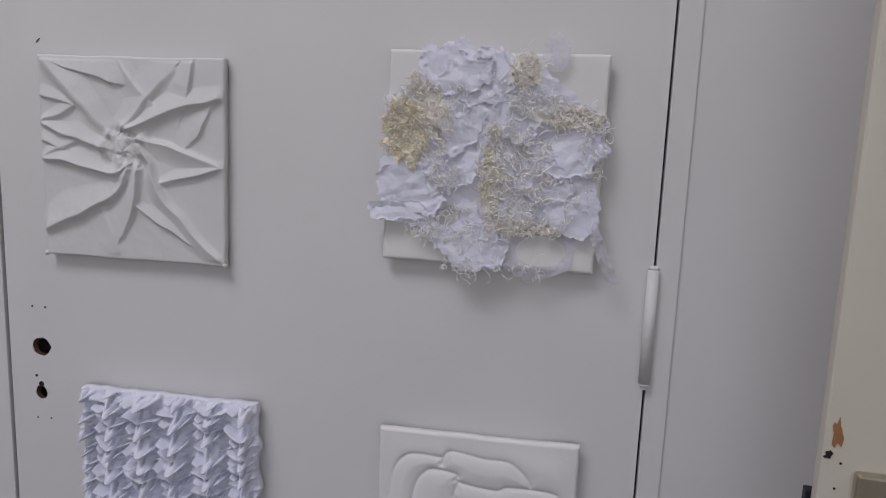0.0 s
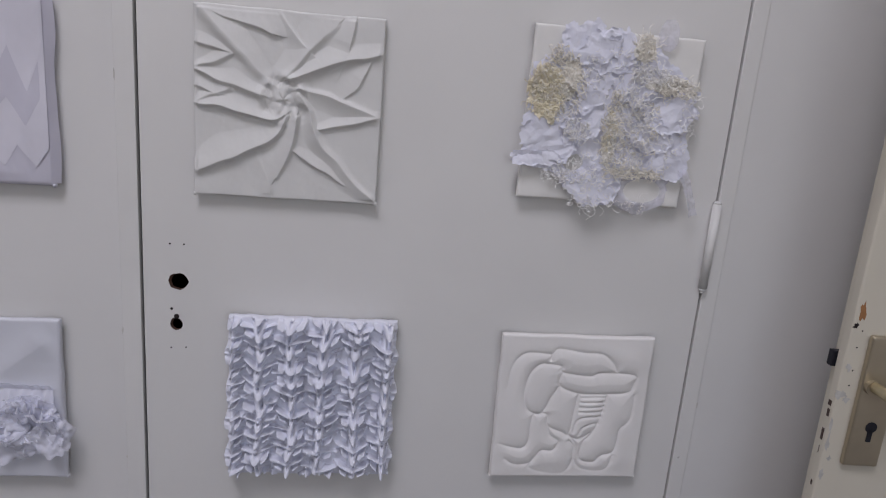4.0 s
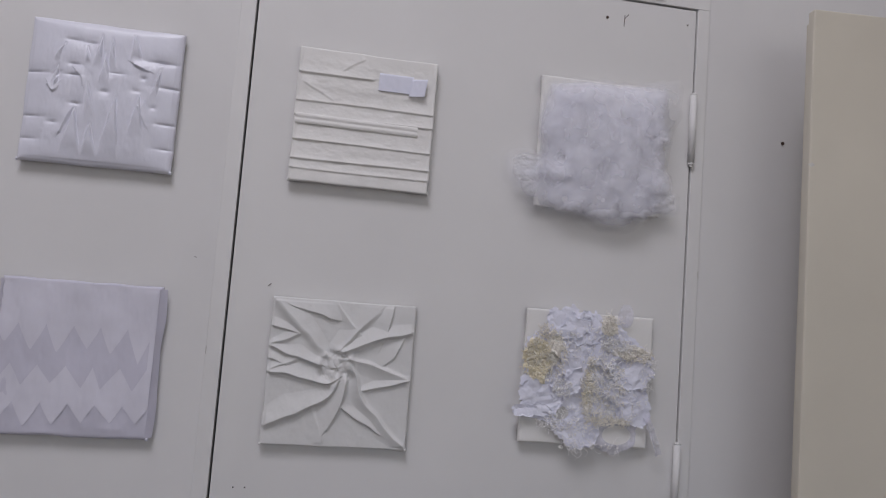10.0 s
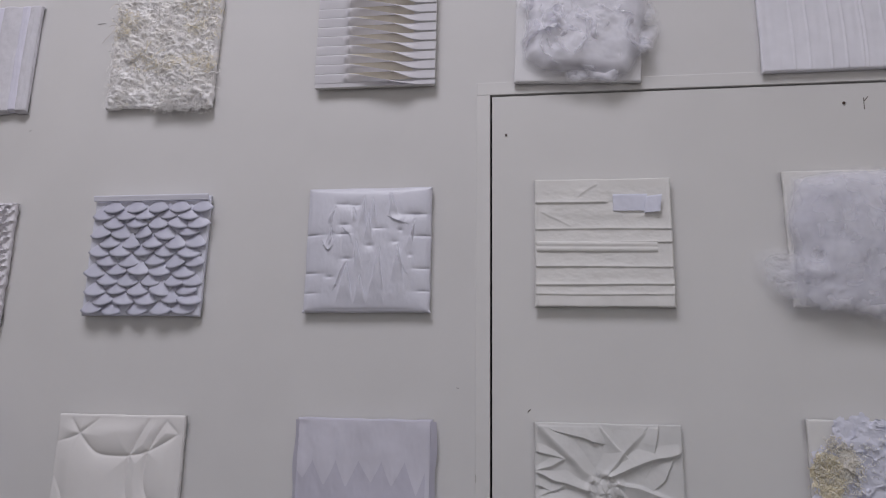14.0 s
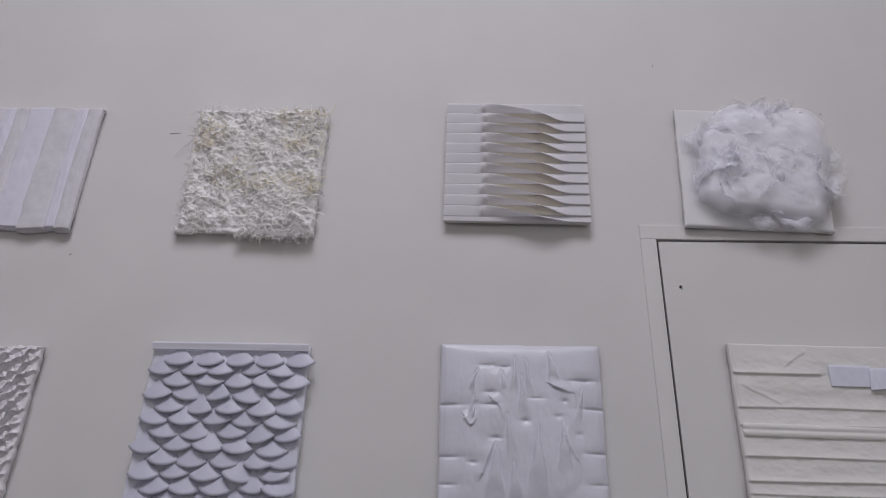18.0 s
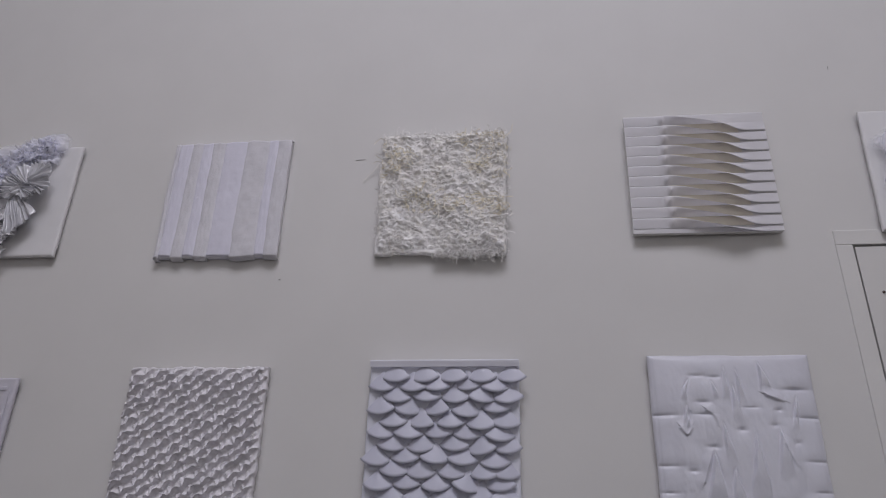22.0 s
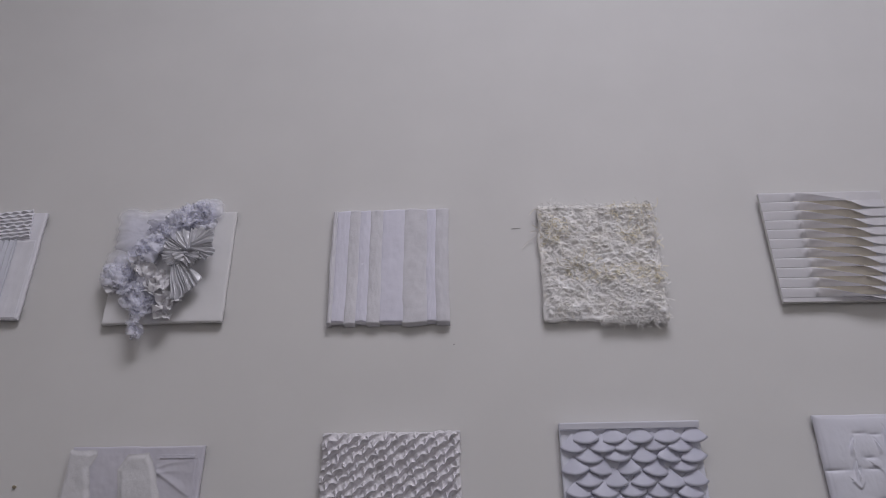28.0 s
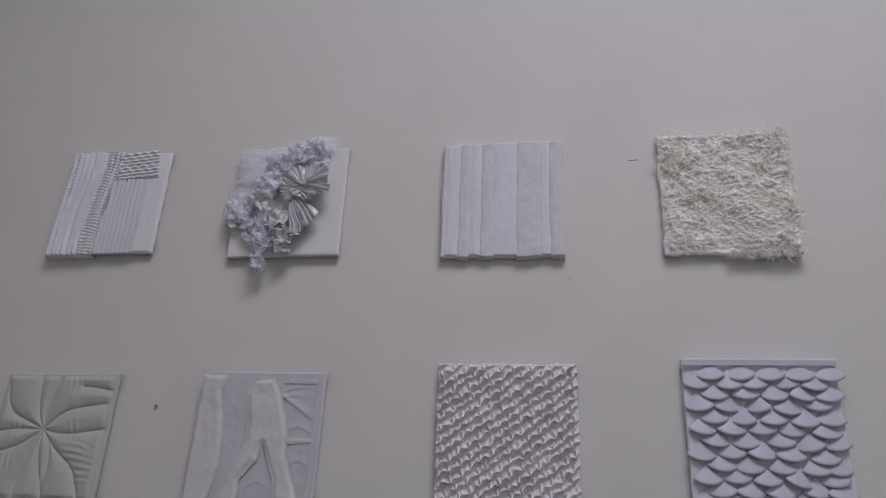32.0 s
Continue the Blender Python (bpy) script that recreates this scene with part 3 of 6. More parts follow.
def corner_fold(p, w, h, sx, sz, material, r=0.0035):
    """Cloth folded double round a corner of the frame."""
    bm = bmesh.new()
    bmesh.ops.create_icosphere(bm, subdivisions=2, radius=1, matrix=pose(sx * (w / 2 - 0.001), -THICK * 0.75, sz * (h / 2 - 0.001)) @ Matrix.Diagonal((r * 0.8, THICK * 0.25, r * 0.9, 1)))
    for f in bm.faces:
        f.smooth = True
    part("corner_fold", bm, material, p)


def edge(u, v, w=0.12):
    """0 at the rim, 1 well inside."""
    return smooth01((1 - np.abs(u)) / w) * smooth01((1 - np.abs(v)) / w)


def seams(u, v, *lines):
    return np.min([to_line(u, v, curve_pts(ln, 4)) for ln in lines], 0)


def quilt(d, puff, w=0.14, pit=0.0015):
    return puff * (1 - np.exp(-d / w)) - pit * np.exp(-((d / 0.02) ** 2))


def ruffle(path, width, waves, lift, seed=0, n=220, m=6, amp=0.35, side=1.0):
    """A gathered strip that runs along a path of (x, z, depth), one edge held, the other waving free."""
    rng = np.random.RandomState(seed)
    path = np.array(path, float)
    s = np.linspace(0, 1, n)
    q = np.stack([np.interp(s, np.linspace(0, 1, len(path)), path[:, k]) for k in range(3)], 1)
    t = np.gradient(q[:, :2], axis=0)
    t /= np.linalg.norm(t, axis=1)[:, None] + 1e-9
    nrm = np.stack([-t[:, 1], t[:, 0]], 1) * side
    ph = 2 * math.pi * waves * s + 2.6 * vnoise(s * waves * 0.35, 0 * s, 1.0, seed) + 1.5 * np.interp(s, np.linspace(0, 1, 9), rng.randn(9))
    big = (1 + 0.3 * vnoise(s * waves * 0.5, 0 * s, 1.0, seed + 5)) * (1 + 0.15 * rng.rand())
    amp = amp * (0.75 + 0.6 * vnoise(s * waves * 0.6, 0 * s + 2, 1.0, seed + 9))
    out = []
    for k in range(m):
        f = k / (m - 1)
        wob = amp * f * width
        a = width * f * big
        xy = q[:, :2] + nrm * (a * 0.8)[:, None] + t * (wob * np.cos(ph) * 0.6)[:, None]
        dep = q[:, 2] + lift * f + wob * np.sin(ph) * 0.9
        out.append(np.stack([xy[:, 0], -np.maximum(dep, THICK + 0.001), xy[:, 1]], 1))
    return np.array(out)


def tuft(n, where, size, seed, spread=0.9, crimp=0.35, rows=8, cols=30, soft=1.0):
    """Crumpled rounds of net, each tilted its own way; where(rng) gives x, z and depth."""
    rng = np.random.RandomState(seed)
    out = []
    for k in range(n):
        x, z, d = where(rng)
        th = np.linspace(0, 2 * math.pi, cols)
        r = np.linspace(0.0, 1, rows)[:, None]
        s = size * (0.6 + 0.7 * rng.rand())
        rim = 1 + 0.3 * vnoise(np.cos(th), np.sin(th), 1.3 * soft, seed + k) + 0.12 * vnoise(np.cos(th), np.sin(th), 4 * soft, seed + 2 * k)
        px, py = r * np.cos(th) * rim, r * np.sin(th) * rim
        pz = crimp * 1.6 * (fbm(px, py, 1.5 * soft, seed + 3 * k, 3) * (0.35 + r) + 0.25 * r**2)
        m = np.array(Euler((spread * rng.randn() * 0.6, spread * rng.randn() * 0.6, rng.rand() * 6.28)).to_matrix())
        q = s * np.stack([px, py, pz], -1) @ m.T
        out.append(np.stack([x + q[..., 0], -np.maximum(d + q[..., 2], 0.004), z + q[..., 1]], -1))
    return out


def threads(n, where, length, rad, seed, curl=1.2, steps=9, heading=None, lift=0.004, flat=0.35):
    """Loose yarn ends: n curling tubes of three sides; where(rng, n) gives x, z, depth."""
    rng = np.random.RandomState(seed)
    pos = where(rng, n)
    a = rng.rand(n) * 2 * math.pi if heading is None else heading + 0.7 * rng.randn(n)
    ln = length * (0.5 + rng.rand(n))
    ka = curl * rng.randn(n)
    el = 0.5 * rng.randn(n)
    pts = [pos]
    for k in range(steps - 1):
        st = ln / (steps - 1)
        nxt = pts[-1] + np.stack([np.cos(a) * st, np.sin(a) * st, np.sin(el + k * 0.9) * st * flat], 1)
        nxt[:, 2] = np.maximum(nxt[:, 2], pos[:, 2] - lift)
        pts.append(nxt)
        a = a + ka * 0.5 + 0.35 * rng.randn(n)
    c = np.stack(pts, 1)
    c = np.stack([c[..., 0], -c[..., 2], c[..., 1]], -1)
    tan = np.gradient(c, axis=1)
    tan /= np.linalg.norm(tan, axis=2)[..., None] + 1e-9
    s1 = np.cross(tan, np.array([0.3, 0.9, 0.2]))
    s1 /= np.linalg.norm(s1, axis=2)[..., None] + 1e-9
    s2 = np.cross(tan, s1)
    rr = rad * (0.7 + 0.6 * rng.rand(n))[:, None, None]
    rings = np.stack([c + rr * (math.cos(q) * s1 + math.sin(q) * s2) for q in (0, 2.094, 4.189)], 2)
    vs = rings.reshape(-1, 3)
    i = (np.arange(n)[:, None] * steps + np.arange(steps - 1)[None]).ravel() * 3
    fs = np.concatenate([np.stack([i + k, i + (k + 1) % 3, i + 3 + (k + 1) % 3, i + 3 + k], 1) for k in range(3)])
    return vs, fs


def yarn(p, material, label="", **kw):
    vs, fs = threads(**kw)
    return tagged(quads("yarn", vs, fs, material, p, label, smooth=False), kind="stuff")


def puff(p, name, material, cx, cz, sx, sz, base, high, seed, blobs=36, small=0.22, big=0.42, fill=1.34, bite=(), warp=0.12, thin=((0, 0.88, 1.0), (0, 0.0, 0.8)), label="", ragged=0.07, fine=(190, 70)):
    """A soft heap of fibre: rounded lumps on a nearly square ground; bite = (angle, width, depth) takes out of its rim."""
    rng = np.random.RandomState(seed)
    th, r = np.meshgrid(np.linspace(0, 2 * math.pi, fine[0]), np.linspace(0, 1, fine[1]))
    square = np.minimum(1 / np.maximum(np.abs(np.cos(th)), np.abs(np.sin(th))), fill)
    rim = square * (1 + ragged * fbm(np.cos(th), np.sin(th), 2.2, seed, 3))
    for a, wd, dp in bite:
        rim = rim - dp * np.exp(-(((np.angle(np.exp(1j * (th - math.radians(a))))) / wd) ** 2))
    x, z = r * rim * np.cos(th), r * rim * np.sin(th)
    wx, wz = x + warp * fbm(x, z, 2.5, seed + 1, 3), z + warp * fbm(x, z, 2.5, seed + 2, 3)
    total = 0.02
    for k in range(blobs):
        bx, bz, rad = rng.uniform(-1.05, 1.05), rng.uniform(-1.05, 1.05), rng.uniform(small, big)
        total = total + (rad * np.clip(1 - ((wx - bx) ** 2 + (wz - bz) ** 2) / rad**2, 0, 1) ** 0.6) ** 5
    lump = total**0.2 / big
    d = base + high * (0.25 + 0.75 * lump + 0.08 * fbm(x, z, 5, seed + 3, 3)) * np.clip(1 - r**4, 0, 1) ** 0.5
    each(name, [np.stack([cx + sx * x, -np.maximum(d, 0.004), cz + sz * z], -1)], material, p, label, thin=thin)


def pleated_fan(x, z, a0, a1, r0, r1, folds, d0, deep, seed, tip=0.0):
    """A crinkled fan of stiff cloth from angle a0 to a1 (degrees), its folds widening outwards."""
    n = folds * 14
    s, r = mesh_uv(n, 16, 0, 1, 0, 1)
    ph = s * folds + 0.8 * vnoise(s * folds * 0.7, r * 0.8, 1.3, seed)
    zig = 2 * np.abs(ph - np.floor(ph) - 0.5)
    a = np.radians(a0 + (a1 - a0) * s + 5 * vnoise(s, r, 2, seed + 1) * r)
    rad = r0 + (r1 - r0) * r * (1 + 0.2 * vnoise(s * folds * 0.5, s * 0, 1, seed + 2) + 0.05 * zig)
    d = d0 + tip * r + deep * (0.35 + 0.65 * r) * (zig**0.8 - 0.5) * (0.8 + 0.6 * vnoise(s * folds * 0.5, s * 0 + 3, 1, seed + 3)) + 0.0015 * fbm(s * folds, r * 2, 1.5, seed + 4)
    return np.stack([x + rad * np.cos(a), -np.maximum(d, THICK + 0.001), z + rad * np.sin(a)], -1)


def mesh_uv(nu, nv, u0=-1, u1=1, v0=-1, v1=1):
    return np.meshgrid(np.linspace(u0, u1, nu), np.linspace(v0, v1, nv))


FELTG = mat("felt_ground", (0.92, 0.915, 0.93), 0.95, tint=(0.89, 0.86, 0.81), vary=0.03, scale=26, bump=0.5, bscale=500)


# -- row over the door --
def striped_sheer():
    p = panel(0.656, 2.209, "lilac-white panel of fine upright stripes, sheer cloth over canvas")

    def h(u, v):
        x = u + 0.012 * np.sin(3 * v)
        lines = sum(0.0016 * np.exp(-(((x - c) / 0.014) ** 2)) for c in (-0.55, -0.32, 0.0, 0.22, 0.46, 0.52, 0.8))
        return lines + 0.0006 * vnoise(u * 5, v * 0.4, 3, 1)

    cover(p, 0.256, 0.252, h, GAUZE, n=150)


def cloud_panel():
    p = panel(0.176, 2.201, "canvas heaped with soft white wadding like a cloud", 2.0)
    board(p, 0.252, 0.245, CANVAS)
    bite = ((136, 0.24, 0.32), (200, 0.3, -0.04), (40, 0.2, -0.08), (335, 0.2, 0.06))
    puff(p, "wadding", CLOUD, 0.012, 0.002, 0.126, 0.122, 0.017, 0.034, 11, 30, 0.2, 0.45, 1.22, bite, 0.2, ((0, 0.75, 1.0), (0, 0.0, 1.0)), "bed of soft white wadding", 0.12)

    def where(rng):
        a, f = rng.rand() * 6.283, math.sqrt(rng.rand())
        x, z = 0.014 + 0.112 * f * math.cos(a), -0.002 + 0.108 * f * math.sin(a)
        if x < -0.04 and z > 0.045:
            return where(rng)
        return x, z, 0.043 - 0.016 * f * f + 0.006 * rng.rand()

    def rise(rng):
        return rng.uniform(-0.02, 0.10), rng.uniform(0.09, 0.125), 0.03

    airy = ((0, 0.3, 0.65, 1.0), (0.0, 0.08, 0.45, 1.0))
    each("wadding_tuft", tuft(40, where, 0.034, 14, crimp=0.30, spread=0.34, rows=14, cols=50, soft=0.75), CLOUD, p, "soft tuft of white fibre", thin=airy)
    each("wadding_tuft", tuft(9, rise, 0.030, 16, crimp=0.4, spread=0.6, rows=12, cols=44, soft=0.8), CLOUD, p, thin=airy)
    for x, z, r, k in ((0.128, 0.02, 0.034, 43), (0.118, -0.05, 0.03, 44), (-0.1, 0.045, 0.026, 45), (0.0, -0.112, 0.03, 46), (0.06, -0.112, 0.03, 47)):
        puff(p, "wisp", SOFT, x, z, r, r * 0.8, 0.022, 0.012, k, 12, 0.3, 0.6, 1.1, (), 0.2, ((0, 0.3, 0.7, 1.0), (0.1, 0.3, 0.75, 1.0)), "wisp of fibre at the rim", 0.2, (80, 30))


def pleat_panel():
    p = panel(-0.244, 2.211, "white canvas with level pleats that twist open between two seams", 0.3)
    w, h, pitch = 0.256, 0.25, 0.0218
    part("canvas", box_bm(-w / 2, w / 2, -THICK, -0.009, -h / 2, h / 2, 0.003, 3), COTTON, p)
    # added tan sheet: colours the pockets as the shaded pleats look
    part("shade_sheet", box_bm(-0.058, 0.080, -THICK - 0.001, -THICK + 0.002, -h / 2 + 0.014, h / 2 - 0.022), TAN, p, "tan sheet standing in for the warm shade inside the pleats")
    stretcher(p, w, h, THICK)
    u = np.linspace(-1, 1, 170)
    ph = np.interp(u, (-1, -0.54, -0.45, -0.33, -0.2, 0.0, 0.16, 0.32, 0.46, 0.6, 0.72, 1), (87, 85, 68, 45, 31, 10, -8, -27, -46, -72, -85, -87))
    ph = np.convolve(np.pad(ph, 4, mode="edge"), np.ones(9) / 9, "valid")
    x = u * w / 2
    for k in range(11):
        rng = np.random.RandomState(k)
        z0 = 0.1030 - pitch * k
        a = np.radians(ph + 7 * rng.randn() * np.exp(-(((u + 0.3) / 0.2) ** 2)))
        deep = 0.0200 * (1 - 0.26 * np.exp(-(((u - 0.0) / 0.36) ** 2)))
        pinch = 0.0035 * np.exp(-(((u + 0.45 + 0.03 * rng.randn()) / 0.035) ** 2))
        rows = []
        for f in np.linspace(0, 1, 9):
            bow = 0.0022 * math.sin(math.pi * f) * np.cos(a)
            zz = z0 + deep * f * np.sin(a) * 0.98 + 0.25 * bow
            zz = np.clip(zz, -h / 2 + 0.0006, h / 2 - 0.0006)
            rows.append(np.stack([x, -THICK - 0.0012 - 0.0007 * f - deep * f * np.cos(a) - bow - pinch * math.sin(math.pi * f), zz], 1))
        grids("pleat", slab(np.array(rows), 0.0007), PLEAT, p)
    u2, v2 = mesh_uv(60, 8)
    top = np.stack([u2 * w / 2, -(THICK + 0.0006 + 0.0005 * fbm(u2, v2, 3, 2)), 0.1138 + v2 * 0.0108], -1)
    grids("top_cloth", slab(top, 0.002), PLEAT, p)
    low = np.stack([u2 * w / 2, -(THICK + 0.0004 + 0.0004 * fbm(u2, v2, 3, 4)), -0.1185 + v2 * 0.0055], -1)
    grids("bottom_cloth", slab(low, 0.002), PLEAT, p)


def straw_panel():
    p = panel(-0.7215, 2.191, "canvas felted over with tangled white and straw-coloured yarn", 0.6)
    w, h = 0.247, 0.262

    def relief(u, v):
        lumps = 0.0085 * fbm(u, v * 1.3, 3, 3, 3) + 0.009 * np.abs(fbm(u, v * 1.6, 8, 6, 3)) + 0.003 * crumpled(u, v * 1.4, 12, 2)
        return lumps * edge(u, v, 0.06) + 0.006 * np.exp(-(((v + 0.86) / 0.12) ** 2)) * smooth01(u + 0.1)

    cover(p, w, h, relief, FELTG, "felt_ground", 200, 0.015, swell=lambda u, v: 0.003 * vnoise(u, v, 7, 3))

    def where(rng, n):
        x, z = rng.uniform(-0.495, 0.495, n) * w, rng.uniform(-0.5, 0.495, n) * h
        return np.stack([x, z, 0.0155 + relief(x / w * 2, z / h * 2) + 0.003 * rng.rand(n)], 1)

    def streak(rng, n):
        q = where(rng, 8 * n)
        keep = (fbm(q[:, 0] * 9, q[:, 1] * 22, 1.1, 9) > 0.22) | ((q[:, 0] > 0.02) & (q[:, 1] > 0.1))
        return q[keep][:n] if keep.sum() >= n else q[:n]

    def rim(rng, n):
        q = where(rng, n)
        s = rng.randint(0, 4, n)
        q[:, 0] = np.where(s == 0, -w / 2, np.where(s == 1, w / 2, q[:, 0]))
        q[:, 1] = np.where(s >= 2, -h / 2 - 0.003 * rng.rand(n) + (s == 3) * h, q[:, 1])
        q[:, 2] = 0.006 + 0.016 * rng.rand(n)
        return q

    flat = dict(curl=1.9, lift=0.001, flat=0.14, steps=8)
    yarn(p, LINENW, "tangle of white yarn", n=1100, where=where, length=0.017, rad=0.0005, seed=21, heading=0.15, **flat)
    yarn(p, LINENW, n=700, where=where, length=0.016, rad=0.0005, seed=28, **flat)
    yarn(p, YARNC, "tangle of cream yarn", n=140, where=where, length=0.016, rad=0.0005, seed=22, **flat)
    yarn(p, YARNT, "straw-coloured yarn in streaks", n=240, where=streak, length=0.022, rad=0.0006, seed=23, heading=0.1, **flat)
    yarn(p, LINENW, n=400, where=rim, length=0.005, rad=0.0005, seed=24, curl=2.2, flat=0.2)
    yarn(p, LINENW, "thick locks of white yarn", n=130, where=where, length=0.016, rad=0.0011, seed=26, curl=1.8, lift=0.001, flat=0.12, steps=9, heading=0.2)
    yarn(p, YARNC, n=50, where=streak, length=0.026, rad=0.0012, seed=27, curl=1.6, lift=0.0005, flat=0.15, steps=9)
    low = lambda rng, n: np.stack([rng.uniform(-0.01, 0.12, n), -h / 2 - 0.002 + 0.004 * rng.randn(n), 0.010 + 0.014 * rng.rand(n)], 1)  # noqa: E731
    yarn(p, LINENW, n=420, where=low, length=0.012, rad=0.0006, seed=25, curl=2.0)
    end = np.array(curve_pts([(-0.112, 0.075, 0.018), (-0.125, 0.066, 0.012), (-0.134, 0.058, 0.008), (-0.146, 0.049, 0.005), (-0.160, 0.033, 0.004)], 5))
    bm = bmesh.new()
    for a, c in zip(end, end[1:]):
        cyl_bm((a[0], -a[2], a[1]), (c[0], -c[2], c[1]), 0.0007, 6, bm=bm)
    part("loose_end", bm, FELTG, p, "stray yarn end hanging from the edge")


def strip_panel():
    p = panel(-1.1595, 2.194, "panel of upright strips, lilac gauze and oat fleece by turns", 0.2)
    w, h = 0.247, 0.262
    board(p, w, h - 0.004, GAUZE, 0.015)
    cuts = (-1.0, -0.93, -0.71, -0.53, -0.34, -0.14, 0.25, 0.63, 0.79, 1.0)
    for k, (a, b) in enumerate(zip(cuts, cuts[1:])):
        fuzzy = k % 2 == 0
        u, v = mesh_uv(20, 90)
        bend = 0.0016 * vnoise(v, v * 0 + k, 1.6, k) + 0.0006 * vnoise(v, v * 0 + k, 9, k)
        x = ((a + b) / 2 + u * (b - a) / 2 * (1.08 if fuzzy else 0.99)) * w / 2 + bend
        z = v * (h / 2 + (0.001 if fuzzy else -0.001)) - (0.0015 if fuzzy else -0.0005) + 0.002 * vnoise(u * 0.6, v * 0 + k, 1.4, k + 3) * np.sign(v)
        crest = np.clip(1 - u**2, 0, 1) ** 0.6
        d = 0.0155 + (0.0036 if fuzzy else 0.0022) * crest + (0.0012 if fuzzy else 0.0006) * fbm(u + 7 * k, v * 4, 2, k) + (0 if fuzzy else 0.0008) * crumpled(u * 0.5 + k, v, 3, k)
        d = d * smooth01((1 - np.abs(v)) / 0.03 + 0.35)
        grids("fleece_strip" if fuzzy else "gauze_strip", slab(np.stack([x, -d, z], -1), 0.003), FLEECE if fuzzy else STRIPG, p, "oat-grey fleece strip" if fuzzy else "")


def ruffle_panel():
    p = panel(-1.6215, 2.202, "white canvas with trailing lilac tulle ruffle and silver-grey fans")
    w, h = 0.249, 0.254
    board(p, w, h, CANVAS)
    s = 0.1245
    path = np.array([(0.56 * s, 1.02 * s, 0.026), (0.40 * s, 0.90 * s, 0.028), (0.18 * s, 0.76 * s, 0.030), (-0.04 * s, 0.58 * s, 0.032), (-0.2 * s, 0.38 * s, 0.032), (-0.42 * s, 0.14 * s, 0.032), (-0.64 * s, -0.04 * s, 0.030), (-0.8 * s, -0.18 * s, 0.028)])

    def along(line, wide, near=0.6):
        def pick(rng):
            t = rng.rand() * (len(line) - 1)
            i = min(int(t), len(line) - 2)
            q = line[i] + (line[i + 1] - line[i]) * (t - i)
            return q[0] + wide * rng.randn() * 0.5, q[1] + wide * rng.randn() * 0.5, q[2] * near + 0.4 * 0.03 + 0.008 * rng.rand()

        return pick

    def gather(line, wide, seed, n):
        return [ruffle(line, wide * f, n, 0.008, seed + k, side=sd, amp=0.3) for k, (f, sd) in enumerate(((1, 1), (1, -1), (0.6, 1), (0.6, -1)))]

    puff(p, "tulle_veil", VIOLET, -0.060, 0.076, 0.078, 0.060, 0.019, 0.014, 9, 12, 0.3, 0.6, 1.2, (), 0.2, ((0, 0.4, 0.8, 1.0), (0.0, 0.15, 0.6, 1.0)), "haze of fine tulle", 0.2)
    puff(p, "tulle_veil", SOFT, -0.085, -0.01, 0.06, 0.060, 0.019, 0.014, 10, 12, 0.3, 0.6, 1.2, (), 0.2, ((0, 0.4, 0.8, 1.0), (0.0, 0.15, 0.6, 1.0)), "", 0.2)
    for k, q in enumerate(path):
        puff(p, "tulle_bed", VIOLET, q[0] - 0.006, q[1] + 0.002, 0.038, 0.030, 0.019, 0.018, 60 + k, 8, 0.3, 0.6, 1.15, (), 0.4, ((0, 0.5, 0.8, 1.0), (0.0, 0.1, 0.5, 1.0)), "soft bed of lilac tulle", 0.25, (90, 34))
    fade = ((0, 0.6, 1.0), (0.0, 0.08, 0.65))
    each("tulle_ruffle", tuft(34, along(path - [0.010, 0.004, 0], 0.020), 0.021, 1, crimp=0.42, spread=0.6, rows=11, cols=48, soft=1.1), VIOLET, p, "crumpled lilac tulle ruffle", thin=fade)
    each("tulle_ruffle", tuft(14, along(path[:5], 0.010), 0.015, 5, crimp=0.42, spread=0.6, rows=11, cols=44, soft=1.2), VIOLET, p, thin=fade)
    low = np.array([(-0.5 * s, -0.12 * s, 0.030), (-0.28 * s, -0.3 * s, 0.032), (-0.02 * s, -0.42 * s, 0.032), (0.1 * s, -0.62 * s, 0.030), (0.05 * s, -0.82 * s, 0.028)])
    tail = np.array([(-0.3 * s, -0.42 * s, 0.034), (-0.34 * s, -0.68 * s, 0.036), (-0.36 * s, -0.95 * s, 0.038), (-0.28 * s, -1.30 * s, 0.034)])
    wisp = np.array([(-0.78 * s, -0.16 * s, 0.03), (-0.95 * s, -0.3 * s, 0.03), (-0.9 * s, -0.45 * s, 0.028), (-0.78 * s, -0.4 * s, 0.026)])
    side = np.array([(-0.62 * s, -0.3 * s, 0.026), (-0.55 * s, -0.5 * s, 0.028), (-0.3 * s, -0.62 * s, 0.03), (-0.1 * s, -0.72 * s, 0.03)])
    each("white_frill", tuft(18, along(low, 0.014), 0.021, 31, crimp=0.45, spread=0.7, rows=10, cols=44, soft=1.2), CLOUDF, p, "crumpled white tulle frill")
    each("white_frill", tuft(16, along(side, 0.012), 0.020, 35, crimp=0.42, spread=0.7, rows=10, cols=44, soft=1.1), VIOLET, p, "pale lilac tulle frill", thin=fade)
    each("tulle_tail", tuft(15, along(tail, 0.006), 0.017, 41, crimp=0.42, spread=0.7, rows=10, cols=40, soft=1.1), VIOLET, p, "pale tulle tail that hangs below the canvas", thin=fade)
    each("tulle_tail", gather(wisp, 0.011, 51, 7)[:2], CLOUDF, p)
